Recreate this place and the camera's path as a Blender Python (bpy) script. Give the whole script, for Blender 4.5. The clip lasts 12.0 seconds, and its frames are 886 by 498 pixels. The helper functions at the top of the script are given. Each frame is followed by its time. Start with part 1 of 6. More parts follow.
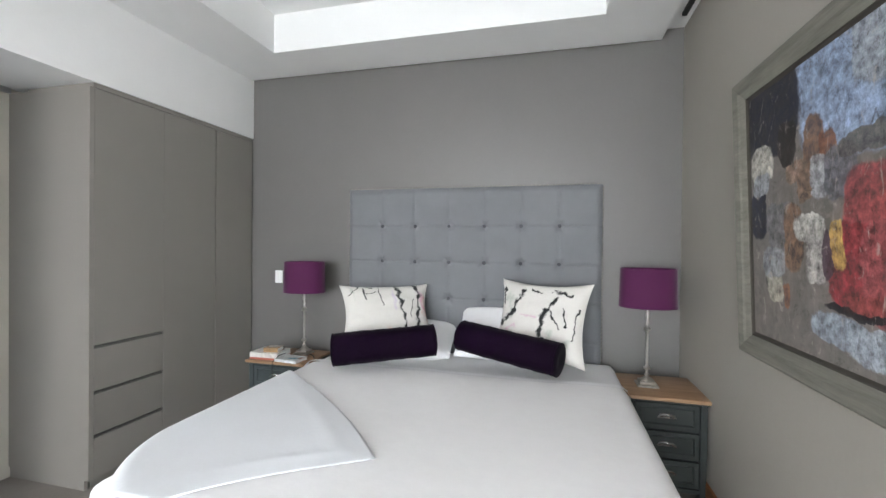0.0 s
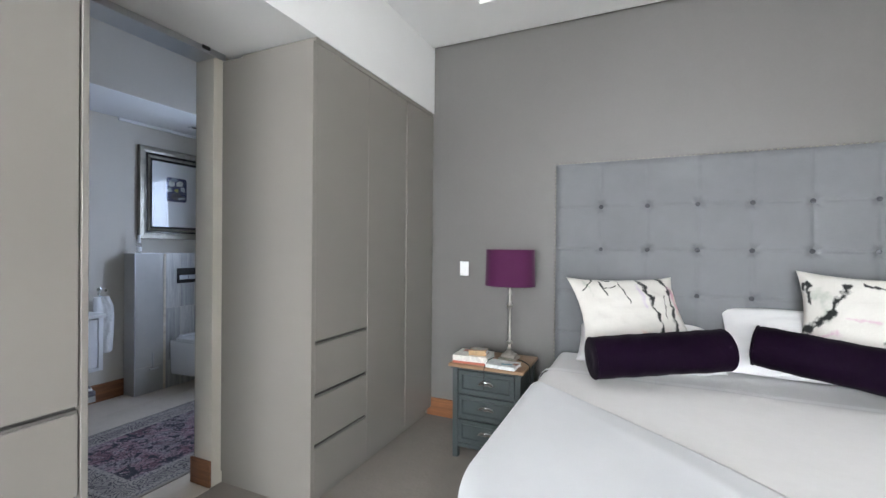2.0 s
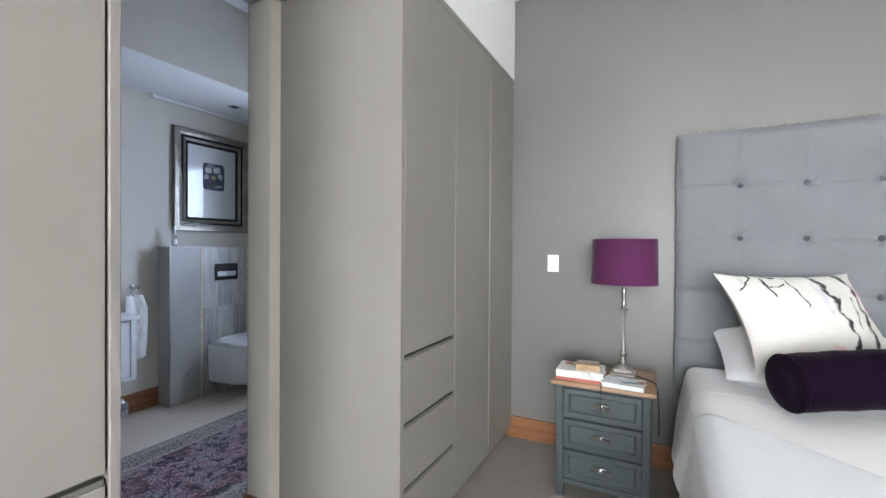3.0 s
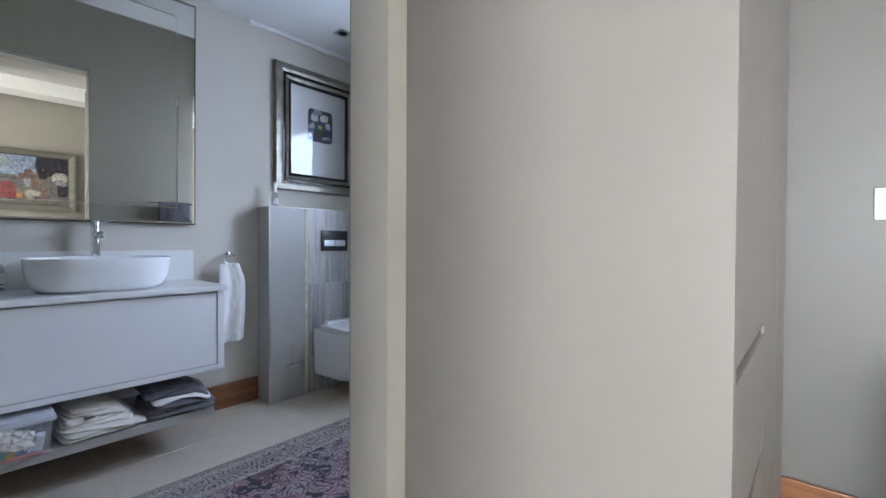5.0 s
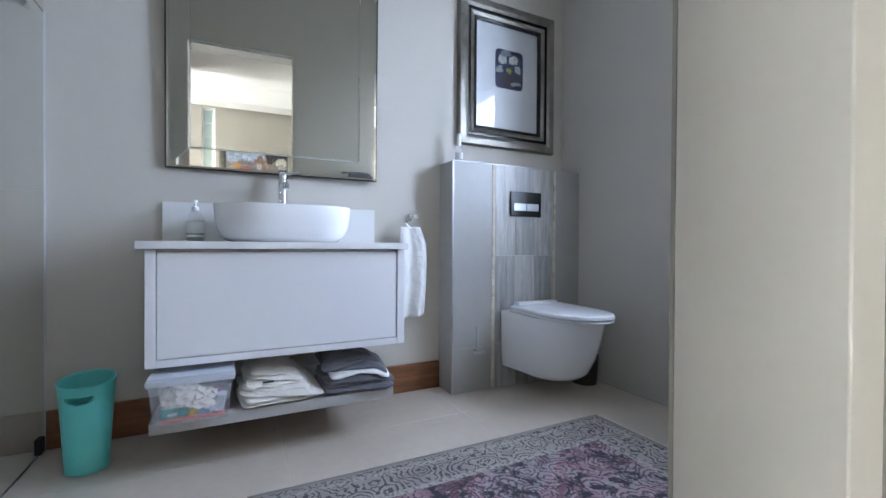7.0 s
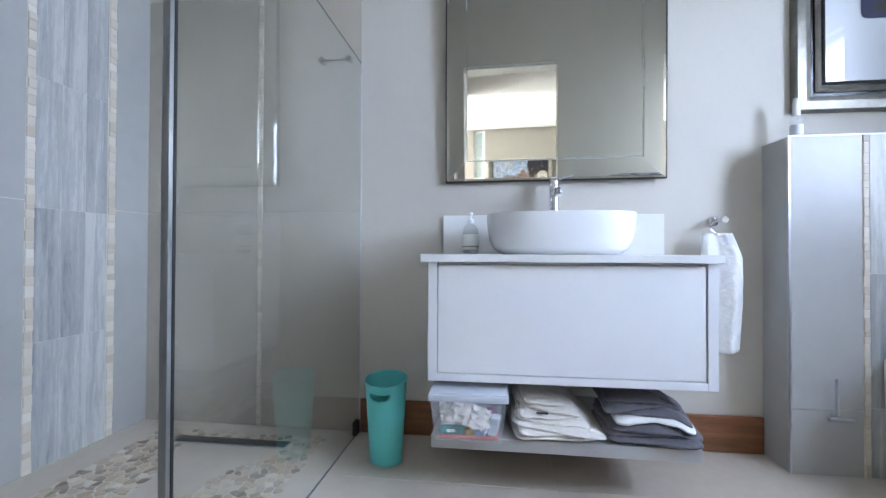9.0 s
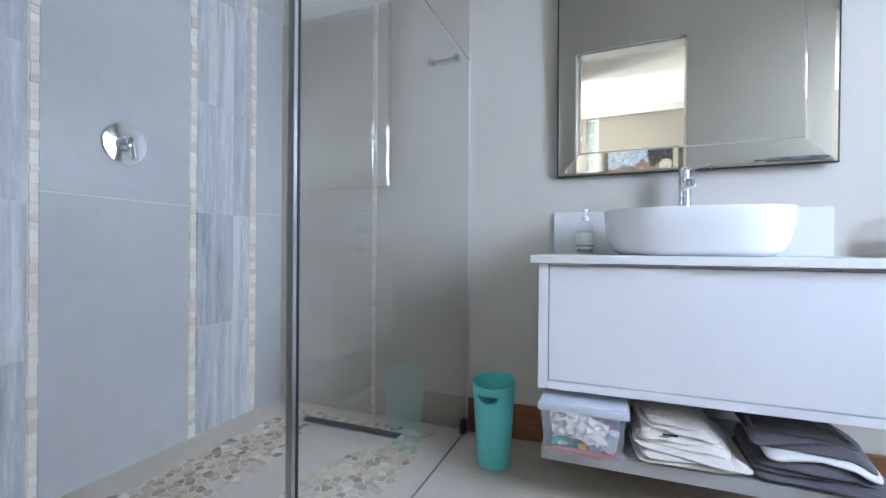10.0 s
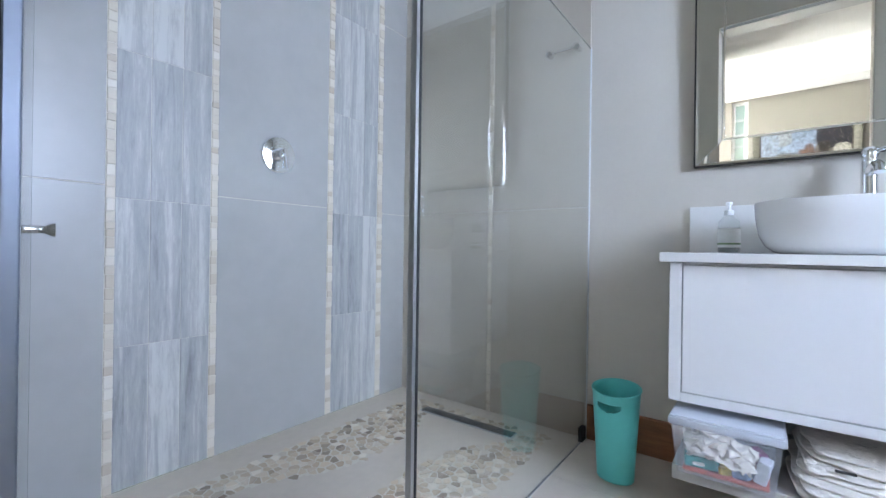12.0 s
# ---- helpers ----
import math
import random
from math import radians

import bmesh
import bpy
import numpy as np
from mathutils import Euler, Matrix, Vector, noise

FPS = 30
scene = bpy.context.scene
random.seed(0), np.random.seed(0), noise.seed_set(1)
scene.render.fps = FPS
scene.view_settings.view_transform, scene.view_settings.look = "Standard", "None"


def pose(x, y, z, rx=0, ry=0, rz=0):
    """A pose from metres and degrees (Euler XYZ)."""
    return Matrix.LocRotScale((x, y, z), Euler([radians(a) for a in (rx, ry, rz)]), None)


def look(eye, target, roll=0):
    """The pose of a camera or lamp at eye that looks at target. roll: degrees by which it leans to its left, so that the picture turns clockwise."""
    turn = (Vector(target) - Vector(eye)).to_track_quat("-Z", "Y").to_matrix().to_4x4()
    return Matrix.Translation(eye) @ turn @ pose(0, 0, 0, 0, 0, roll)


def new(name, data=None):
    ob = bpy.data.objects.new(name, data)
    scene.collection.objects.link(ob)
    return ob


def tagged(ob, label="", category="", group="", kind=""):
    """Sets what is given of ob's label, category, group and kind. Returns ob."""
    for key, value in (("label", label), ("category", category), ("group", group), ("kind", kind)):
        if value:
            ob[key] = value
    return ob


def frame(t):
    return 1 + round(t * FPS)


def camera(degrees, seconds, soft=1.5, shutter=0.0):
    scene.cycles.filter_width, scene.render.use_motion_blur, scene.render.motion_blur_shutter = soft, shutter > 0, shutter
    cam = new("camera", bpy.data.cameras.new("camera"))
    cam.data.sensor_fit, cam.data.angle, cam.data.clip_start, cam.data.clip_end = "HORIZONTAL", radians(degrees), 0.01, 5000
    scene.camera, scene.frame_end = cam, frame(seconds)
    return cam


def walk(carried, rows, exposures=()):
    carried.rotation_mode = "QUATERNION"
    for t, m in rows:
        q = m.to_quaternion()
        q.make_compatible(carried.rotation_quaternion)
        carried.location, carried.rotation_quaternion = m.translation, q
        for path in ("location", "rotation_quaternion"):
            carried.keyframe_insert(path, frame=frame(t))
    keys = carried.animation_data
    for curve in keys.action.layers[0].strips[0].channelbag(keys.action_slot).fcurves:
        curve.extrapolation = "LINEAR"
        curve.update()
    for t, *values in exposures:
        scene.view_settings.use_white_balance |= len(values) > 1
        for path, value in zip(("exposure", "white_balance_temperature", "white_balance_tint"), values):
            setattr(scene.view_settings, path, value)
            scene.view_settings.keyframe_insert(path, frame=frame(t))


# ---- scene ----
cam = camera(92.5, 12.0)
PATH = [
    (0, (0.223, -0.022, 1.503), (-0.273, 1.915, 1.486), 0.6),
    (0.5, (-0.032, -0.016, 1.45), (-0.63, 1.892, 1.444), 0.5),
    (1, (-0.304, 0.007, 1.409), (-0.993, 1.884, 1.4), 0.5),
    (1.5, (-0.612, 0.089, 1.379), (-1.38, 1.935, 1.367), 0.6),
    (2, (-0.926, 0.196, 1.375), (-1.755, 2.016, 1.365), 0.5),
    (2.5, (-1.248, 0.312, 1.362), (-2.119, 2.112, 1.342), 0.5),
    (3, (-1.536, 0.487, 1.32), (-2.445, 2.268, 1.302), 0.4),
    (5, (-2.36, 1.18, 1.062), (-3.675, 2.687, 1.03), 0.3),
    (5.5, (-2.536, 1.281, 0.978), (-4.002, 2.641, 0.946), 0.4),
    (6, (-2.683, 1.358, 0.876), (-4.281, 2.559, 0.863), 0.0),
    (6.5, (-2.834, 1.418, 0.823), (-4.525, 2.486, 0.806), 0.2),
    (8.5, (-3.181, 1.423, 0.824), (-5.179, 1.502, 0.844), 0.1),
    (9, (-3.234, 1.393, 0.833), (-5.219, 1.146, 0.856), 0.2),
    (9.5, (-3.265, 1.382, 0.842), (-5.195, 0.859, 0.849), 0.3),
    (10, (-3.274, 1.376, 0.849), (-5.136, 0.647, 0.848), 0.4),
    (10.5, (-3.278, 1.38, 0.849), (-5.062, 0.477, 0.848), 0.5),
    (11, (-3.27, 1.365, 0.848), (-4.983, 0.333, 0.841), 0.6),
    (11.5, (-3.271, 1.367, 0.846), (-4.923, 0.24, 0.833), 0.6),
    (12, (-3.271, 1.38, 0.833), (-4.869, 0.177, 0.833), 0.8),
]
walk(cam, [(t, look(eye, target, roll)) for t, eye, target, roll in PATH],
     exposures=((0.0, 0.44), (1.5, 0.53), (3.0, 0.97), (5.0, 1.13), (5.5, 1.22), (6.0, 1.36), (6.5, 1.52), (8.5, 1.95), (10.0, 2.10), (12.0, 2.16)))

# ---- world, sun and large lights ----
world = bpy.data.worlds.new("world")
scene.world = world
world.use_nodes = True
wn = world.node_tree
sky = wn.nodes.new("ShaderNodeTexSky")
sky.sky_type, sky.sun_disc = "NISHITA", False
sky.sun_elevation, sky.sun_rotation = radians(50), radians(200)
wn.links.new(sky.outputs[0], wn.nodes["Background"].inputs[0])
wn.nodes["Background"].inputs[1].default_value = 0.12


def area_lamp(name, eye, target, w, h, watts, colour):
    lamp = bpy.data.lights.new(name, "AREA")
    lamp.shape, lamp.size, lamp.size_y, lamp.energy, lamp.color = "RECTANGLE", w, h, watts, colour
    ob = new(name, lamp)
    ob.matrix_world = look(eye, target)
    return ob


SUN = bpy.data.lights.new("sun", "SUN")
SUN.energy, SUN.angle, SUN.color = 4.0, radians(0.5), (1.0, 0.95, 0.88)
sun = new("sun", SUN)
sun.matrix_world = look((1.5, -5, 12), (0, 0, 0))
# daylight in the openings: the garden windows behind the bed's foot and the bathroom window
area_lamp("bedroom_window_daylight", (-0.55, -3.1, 1.80), (-0.55, 3, 1.15), 3.2, 2.7, 275, (0.885, 0.935, 0.985))
area_lamp("bathroom_window_daylight", (-3.68, 3.95, 1.75), (-3.85, 0, 1.1), 1.1, 1.3, 29, (0.57, 0.71, 1.0))

# ---- materials ----


class Nodes:
    """A small wrapper for building one procedural material."""

    def __init__(self, name):
        self.mat = bpy.data.materials.new(name)
        self.mat.use_nodes = True
        self.tree = self.mat.node_tree
        self.bsdf = self.tree.nodes["Principled BSDF"]
        self.coord = self.tree.nodes.new("ShaderNodeTexCoord").outputs["Object"]

    def node(self, kind, **inputs):
        n = self.tree.nodes.new(kind)
        for key, value in inputs.items():
            self.put(n.inputs[key.replace("_", " ")], value)
        return n

    def put(self, socket, value):
        if isinstance(value, bpy.types.NodeSocket):
            self.tree.links.new(value, socket)
        else:
            socket.default_value = value

    def noise(self, scale, detail=3.0, rough=0.55, vec=None, distort=0.0):
        n = self.node("ShaderNodeTexNoise", Vector=vec or self.coord, Scale=scale, Detail=detail, Roughness=rough, Distortion=distort)
        return n.outputs["Fac"]

    def stretched(self, sx, sy, sz, vec=None):
        n = self.node("ShaderNodeVectorMath", Vector=vec or self.coord)
        n.operation = "MULTIPLY"
        n.inputs[1].default_value = (sx, sy, sz)
        return n.outputs[0]

    def ramp(self, fac, stops, mode="LINEAR"):
        n = self.node("ShaderNodeValToRGB", Fac=fac)
        n.color_ramp.interpolation = mode
        while len(n.color_ramp.elements) < len(stops):
            n.color_ramp.elements.new(0.5)
        for e, (p, c) in zip(n.color_ramp.elements, stops):
            e.position, e.color = p, (*c, 1)
        return n.outputs["Color"]

    def mix(self, fac, a, b, blend="MIX"):
        n = self.tree.nodes.new("ShaderNodeMix")
        n.data_type, n.blend_type = "RGBA", blend
        self.put(n.inputs[0], fac)
        for socket, v in ((n.inputs[6], a), (n.inputs[7], b)):
            self.put(socket, (*v, 1) if isinstance(v, tuple) and len(v) == 3 else v)
        return n.outputs[2]

    def math(self, op, a, b=0.0, clamp=False):
        n = self.tree.nodes.new("ShaderNodeMath")
        n.operation, n.use_clamp = op, clamp
        self.put(n.inputs[0], a)
        self.put(n.inputs[1], b)
        return n.outputs[0]

    def split(self, vec=None):
        return self.node("ShaderNodeSeparateXYZ", Vector=vec or self.coord).outputs

    def bump(self, height, strength, distance=0.01):
        n = self.node("ShaderNodeBump", Height=height, Strength=strength, Distance=distance)
        self.put(self.bsdf.inputs["Normal"], n.outputs[0])

    def finish(self, colour, rough=0.5, metal=0.0, **more):
        self.put(self.bsdf.inputs["Base Color"], (*colour, 1) if isinstance(colour, tuple) else colour)
        self.put(self.bsdf.inputs["Roughness"], rough)
        self.put(self.bsdf.inputs["Metallic"], metal)
        for key, value in more.items():
            self.put(self.bsdf.inputs[key.replace("_", " ")], value)
        return self.mat


def shade(c, f):
    return tuple(min(1.0, v * f) for v in c)


def plain(name, colour, rough=0.5, metal=0.0, vary=0.06, grain=60.0, patch=2.5, bump=0.05, dist=0.002, **more):
    """Paint, plastic, metal: one colour with faint patches, grain and relief."""
    m = Nodes(name)
    big, small = m.noise(patch, 4), m.noise(grain, 2)
    f = m.math("ADD", m.math("MULTIPLY", big, 0.7), m.math("MULTIPLY", small, 0.3))
    col = m.ramp(f, [(0.3, shade(colour, 1 - vary)), (0.7, shade(colour, 1 + vary))])
    if bump:
        m.bump(small, bump, dist)
    r = m.math("ADD", m.math("MULTIPLY", big, 0.12), rough - 0.06, True)
    return m.finish(col, r, metal, **more)


def fabric(name, colour, weave=900.0, wrinkle=6.0, vary=0.07, bump=0.25, sheen=0.3, rough=0.9, gloss=0.3):
    m = Nodes(name)
    big, mid, fine = m.noise(wrinkle, 4, 0.6), m.noise(45, 3), m.noise(weave, 1)
    f = m.math("ADD", m.math("MULTIPLY", big, 0.6), m.math("MULTIPLY", fine, 0.4))
    col = m.ramp(f, [(0.3, shade(colour, 1 - vary)), (0.7, shade(colour, 1 + vary))])
    m.bump(m.math("ADD", m.math("MULTIPLY", big, 1.0), m.math("MULTIPLY", mid, 0.25)), bump, 0.02)
    return m.finish(col, rough, 0.0, Sheen_Weight=sheen, Sheen_Roughness=0.4, Specular_IOR_Level=gloss)


def timber(name, dark, light, axis="x", rough=0.45, scale=1.0):
    m = Nodes(name)
    sx, sy, sz = {"x": (1.2, 16, 16), "y": (16, 1.2, 16), "z": (16, 16, 1.2)}[axis]
    v = m.stretched(sx * scale, sy * scale, sz * scale)
    g, fine = m.noise(2.0, 6, 0.62, v, 0.6), m.noise(12.0, 3, 0.6, v)
    f = m.math("ADD", m.math("MULTIPLY", g, 0.75), m.math("MULTIPLY", fine, 0.25))
    m.bump(fine, 0.12, 0.002)
    return m.finish(m.ramp(f, [(0.32, dark), (0.68, light)]), rough)


def brushed_lines(name, cols, rough=0.4):
    """Painted-plank tile: pale upright streaks, each tile different."""
    m = Nodes(name)
    info = m.tree.nodes.new("ShaderNodeObjectInfo").outputs["Random"]
    shift = m.node("ShaderNodeCombineXYZ", X=m.math("MULTIPLY", info, 37.0), Y=m.math("MULTIPLY", info, 11.0), Z=m.math("MULTIPLY", info, 5.0)).outputs[0]
    add = m.node("ShaderNodeVectorMath", Vector=m.coord)
    m.put(add.inputs[1], shift)
    v = m.stretched(26, 26, 1.6, add.outputs[0])
    g = m.noise(1.0, 4, 0.55, v, 0.8)
    fine = m.noise(3.4, 6, 0.75, m.stretched(26, 26, 4.0, add.outputs[0]), 0.5)
    f = m.math("ADD", m.math("MULTIPLY", g, 0.62), m.math("MULTIPLY", fine, 0.38))
    f = m.math("ADD", f, m.math("MULTIPLY", m.math("SUBTRACT", info, 0.5), 0.16))
    m.bump(fine, 0.08, 0.002)
    return m.finish(m.ramp(f, [(0.28 + 0.11 * n, c) for n, c in enumerate(cols)]), rough)


def by_piece(name, cols, rough=0.55, grain=40.0, bump=0.15):
    """Stone chips: the colour of each piece is its own."""
    m = Nodes(name)
    a = m.tree.nodes.new("ShaderNodeObjectInfo").outputs["Random"]
    b = m.tree.nodes.new("ShaderNodeNewGeometry").outputs["Random Per Island"]
    f = m.math("FRACT", m.math("ADD", a, b))
    n = m.noise(grain, 4)
    base = m.ramp(f, [(i / max(1, len(cols) - 1), c) for i, c in enumerate(cols)])
    col = m.mix(m.math("MULTIPLY", n, 0.22), base, (0.62, 0.55, 0.46))
    m.bump(n, bump, 0.003)
    return m.finish(col, rough)


def picture(name, ground, blobs, rough=0.55, wobble=0.05, grain=9.0, plane="yz", paint=0.18, crisp=2.6):
    """Brushwork on a flat picture: soft-edged patches of colour (u, v, ru, rv, colour) over a ground, in metres on the picture."""
    m = Nodes(name)
    n1 = m.node("ShaderNodeTexNoise", Vector=m.coord, Scale=grain, Detail=4.0, Roughness=0.65).outputs["Color"]
    off = m.node("ShaderNodeVectorMath", Vector=n1)
    off.operation = "SUBTRACT"
    off.inputs[1].default_value = (0.5, 0.5, 0.5)
    sc = m.node("ShaderNodeVectorMath", Vector=off.outputs[0])
    sc.operation = "SCALE"
    sc.inputs["Scale"].default_value = wobble * 2
    add = m.node("ShaderNodeVectorMath", Vector=m.coord)
    m.put(add.inputs[1], sc.outputs[0])
    knife = m.node("ShaderNodeTexVoronoi", Vector=add.outputs[0], Scale=grain * 3.2, Randomness=1.0)
    blocky = m.node("ShaderNodeMix")
    blocky.data_type = "VECTOR"
    blocky.inputs[0].default_value = 0.38 if crisp < 3 else 0.12
    m.put(blocky.inputs[4], add.outputs[0])
    m.put(blocky.inputs[5], knife.outputs["Position"])
    tone = m.split(knife.outputs["Color"])[0]
    s = m.split(blocky.outputs[1])
    u, v = s["XYZ".index(plane[0].upper())], s["XYZ".index(plane[1].upper())]
    streak = m.noise(grain * 4, 5, 0.7)
    col = m.ramp(streak, [(0.3, shade(ground, 0.8)), (0.7, shade(ground, 1.12))])
    low, high = (0.68, 1.3) if crisp < 3 else (0.28, 1.75)
    for cu, cv, ru, rv, c in blobs:
        du = m.math("POWER", m.math("ABSOLUTE", m.math("DIVIDE", m.math("SUBTRACT", u, cu), ru)), crisp)
        dv = m.math("POWER", m.math("ABSOLUTE", m.math("DIVIDE", m.math("SUBTRACT", v, cv), rv)), crisp)
        d = m.math("ADD", du, dv)
        mask = m.math("MULTIPLY", m.math("SUBTRACT", 1.25, d), 3.0, True)
        mask = m.math("MULTIPLY", mask, m.math("ADD", m.math("MULTIPLY", streak, 0.7), 0.6), True)
        col = m.mix(mask, col, m.ramp(streak, [(0.3, shade(c, low)), (0.5, c), (0.70, shade(c, high))]))
    tint = m.ramp(tone, [(0.0, (0.45, 0.45, 0.47)), (0.45, (0.95, 0.94, 0.92)), (1.0, (1.35, 1.33, 1.28))])
    col = m.mix(0.30 if crisp < 3 else 0.28, col, tint, "MULTIPLY")
    if crisp > 3:
        # loose dabs of the knife, light and dark
        dab = m.noise(grain * 2.2, 6, 0.75, m.stretched(1.0, 1.0, 0.55), 1.2)
        col = m.mix(m.math("MULTIPLY", m.math("SUBTRACT", dab, 0.58), 7.0, True), col, shade(ground, 2.3))
        col = m.mix(m.math("MULTIPLY", m.math("SUBTRACT", 0.43, dab), 7.0, True), col, shade(ground, 0.20))
    m.bump(m.math("ADD", streak, tone), paint, 0.004)
    return m.finish(col, rough)


WHITE = plain("ceiling_paint", (0.80, 0.80, 0.79), 0.85, vary=0.02)
WALL_DARK = plain("charcoal_grey_wall_paint", (0.156, 0.149, 0.140), 0.45, vary=0.05, patch=1.2, bump=0.08)
WALL_WARM = plain("greige_wall_paint", (0.335, 0.312, 0.275), 0.7, vary=0.04, patch=1.1, bump=0.08)
WALL_BATH = plain("pale_grey_wall_paint", (0.59, 0.55, 0.485), 0.7, vary=0.03, patch=1.3, bump=0.08)
JAMB = plain("cream_jamb_paint", (0.62, 0.585, 0.52), 0.55, vary=0.03)
LAMINATE = plain("greige_laminate", (0.240, 0.222, 0.202), 0.42, vary=0.03, grain=300, patch=1.6, bump=0.04)
# laminate darkened: the shade in door gaps and grip grooves is in the colour
GROOVE_SHADE = plain("groove_shade_laminate", (0.115, 0.108, 0.10), 0.6)
CARPET = fabric("taupe_carpet", (0.235, 0.205, 0.18), 500, 3.0, 0.12, 0.5, 0.1, 0.95)
SKIRT = timber("reddish_skirting_timber", (0.13, 0.05, 0.02), (0.30, 0.125, 0.05), "x", 0.4)
SKIRT_Y = timber("reddish_skirting_timber_long", (0.13, 0.05, 0.02), (0.30, 0.125, 0.05), "y", 0.4)
LINEN = fabric("white_bed_linen", (0.80, 0.79, 0.795), 700, 5.0, 0.02, 0.2, 0.15)
QUILT = fabric("white_quilted_cover", (0.89, 0.875, 0.87), 600, 16.0, 0.02, 0.07, 0.1)
THROW = fabric("pale_grey_fleece", (0.74, 0.75, 0.775), 400, 4.0, 0.03, 0.10, 0.4)
VELVET = fabric("deep_purple_velvet", (0.0052, 0.0009, 0.0072), 800, 9.0, 0.3, 0.3, 0.04, 0.8, 0.08)
SHADE = fabric("plum_lampshade_cloth", (0.074, 0.010, 0.053), 900, 4.0, 0.08, 0.08, 0.2, 0.8)
UPHOLST = fabric("slate_grey_velvet_upholstery", (0.175, 0.181, 0.190), 700, 4.0, 0.12, 0.2, 0.5, 0.75)
SILVER = plain("aged_silver_metal", (0.52, 0.50, 0.46), 0.3, 1.0, vary=0.15, grain=30, bump=0.1)
CHROME = plain("polished_chrome", (0.78, 0.79, 0.80), 0.08, 1.0, vary=0.02, bump=0.0)
ALU = plain("brushed_aluminium", (0.55, 0.56, 0.57), 0.35, 1.0, vary=0.05)
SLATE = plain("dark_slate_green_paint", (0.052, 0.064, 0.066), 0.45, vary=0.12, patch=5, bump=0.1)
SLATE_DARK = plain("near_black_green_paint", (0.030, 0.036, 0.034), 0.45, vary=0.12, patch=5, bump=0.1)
OAK = timber("honey_oak_top", (0.24, 0.13, 0.07), (0.42, 0.26, 0.15), "x", 0.45)
GLOSS = plain("white_lacquer", (0.78, 0.78, 0.79), 0.22, vary=0.015, bump=0.0)
STONE_WHITE = plain("white_engineered_stone", (0.76, 0.755, 0.74), 0.25, vary=0.03, grain=150, bump=0.0)
CERAMIC = plain("white_glazed_ceramic", (0.82, 0.82, 0.82), 0.08, vary=0.01, bump=0.0)
PLASTIC_W = plain("white_switch_plastic", (0.82, 0.82, 0.81), 0.3, vary=0.01, bump=0.0)
TILE_FLOOR = plain("beige_porcelain_floor_tile", (0.57, 0.495, 0.41), 0.42, vary=0.09, grain=25, patch=3.0, bump=0.06)
TILE_WALL = plain("grey_porcelain_wall_tile", (0.405, 0.395, 0.372), 0.32, vary=0.07, grain=14, patch=2.0, bump=0.05)
GROUT = plain("pale_grout", (0.64, 0.59, 0.50), 0.9, vary=0.08)
DECO = brushed_lines("painted_plank_tile", [(0.225, 0.225, 0.222), (0.335, 0.334, 0.328), (0.415, 0.408, 0.392), (0.55, 0.54, 0.51)])
CHIP = by_piece("cream_stone_chip", [(0.60, 0.53, 0.41), (0.70, 0.64, 0.53), (0.52, 0.44, 0.33), (0.74, 0.69, 0.60)])
PEBBLE = by_piece("mixed_floor_stone", [(0.58, 0.46, 0.31), (0.17, 0.115, 0.075), (0.68, 0.58, 0.44), (0.42, 0.30, 0.19), (0.76, 0.69, 0.58), (0.30, 0.22, 0.15), (0.64, 0.52, 0.37), (0.52, 0.42, 0.30)])
TEAL = plain("turquoise_plastic", (0.13, 0.62, 0.585), 0.38, vary=0.03, bump=0.0)
BLACK = plain("black_lacquer", (0.012, 0.012, 0.013), 0.25, vary=0.1, bump=0.0)
BLACK_MATT = plain("black_rubber", (0.02, 0.02, 0.02), 0.6)
PEWTER = plain("antique_silver_leaf", (0.25, 0.23, 0.195), 0.36, 0.8, vary=0.35, grain=25, patch=9, bump=0.15)
GREYWOOD = timber("weathered_olive_grey_timber", (0.11, 0.105, 0.085), (0.215, 0.205, 0.17), "y", 0.6)
PAPER = plain("white_mount_card", (0.78, 0.78, 0.77), 0.85, vary=0.01)
TERRY_W = fabric("white_terry_towel", (0.78, 0.77, 0.75), 350, 18.0, 0.05, 0.6, 0.3)
TERRY_C = fabric("cream_terry_towel", (0.72, 0.67, 0.60), 350, 18.0, 0.06, 0.6, 0.3)
TERRY_G = fabric("charcoal_terry_towel", (0.12, 0.115, 0.13), 350, 18.0, 0.15, 0.6, 0.3)
SHELF_G = plain("grey_laminate_shelf", (0.40, 0.39, 0.375), 0.5, vary=0.04)


def clear(name, colour, rough=0.0, ior=1.45, transmission=1.0):
    m = Nodes(name)
    return m.finish(colour, rough, 0.0, Transmission_Weight=transmission, IOR=ior)


GLASS = clear("clear_shower_glass", (0.968, 0.988, 0.972))
FROST_PANE = clear("greenish_frosted_pane", (0.50, 0.58, 0.50), 0.55, 1.45, 0.75)
GLASS_EDGE = clear("green_glass_edge", (0.25, 0.42, 0.45), 0.15)
PICTURE_GLASS = clear("picture_glass", (1, 1, 1))


def film(name, colour, alpha, rough=0.12):
    """Thin clear plastic: it lets most light straight through."""
    m = Nodes(name)
    return m.finish(colour, rough, 0.0, Alpha=alpha)


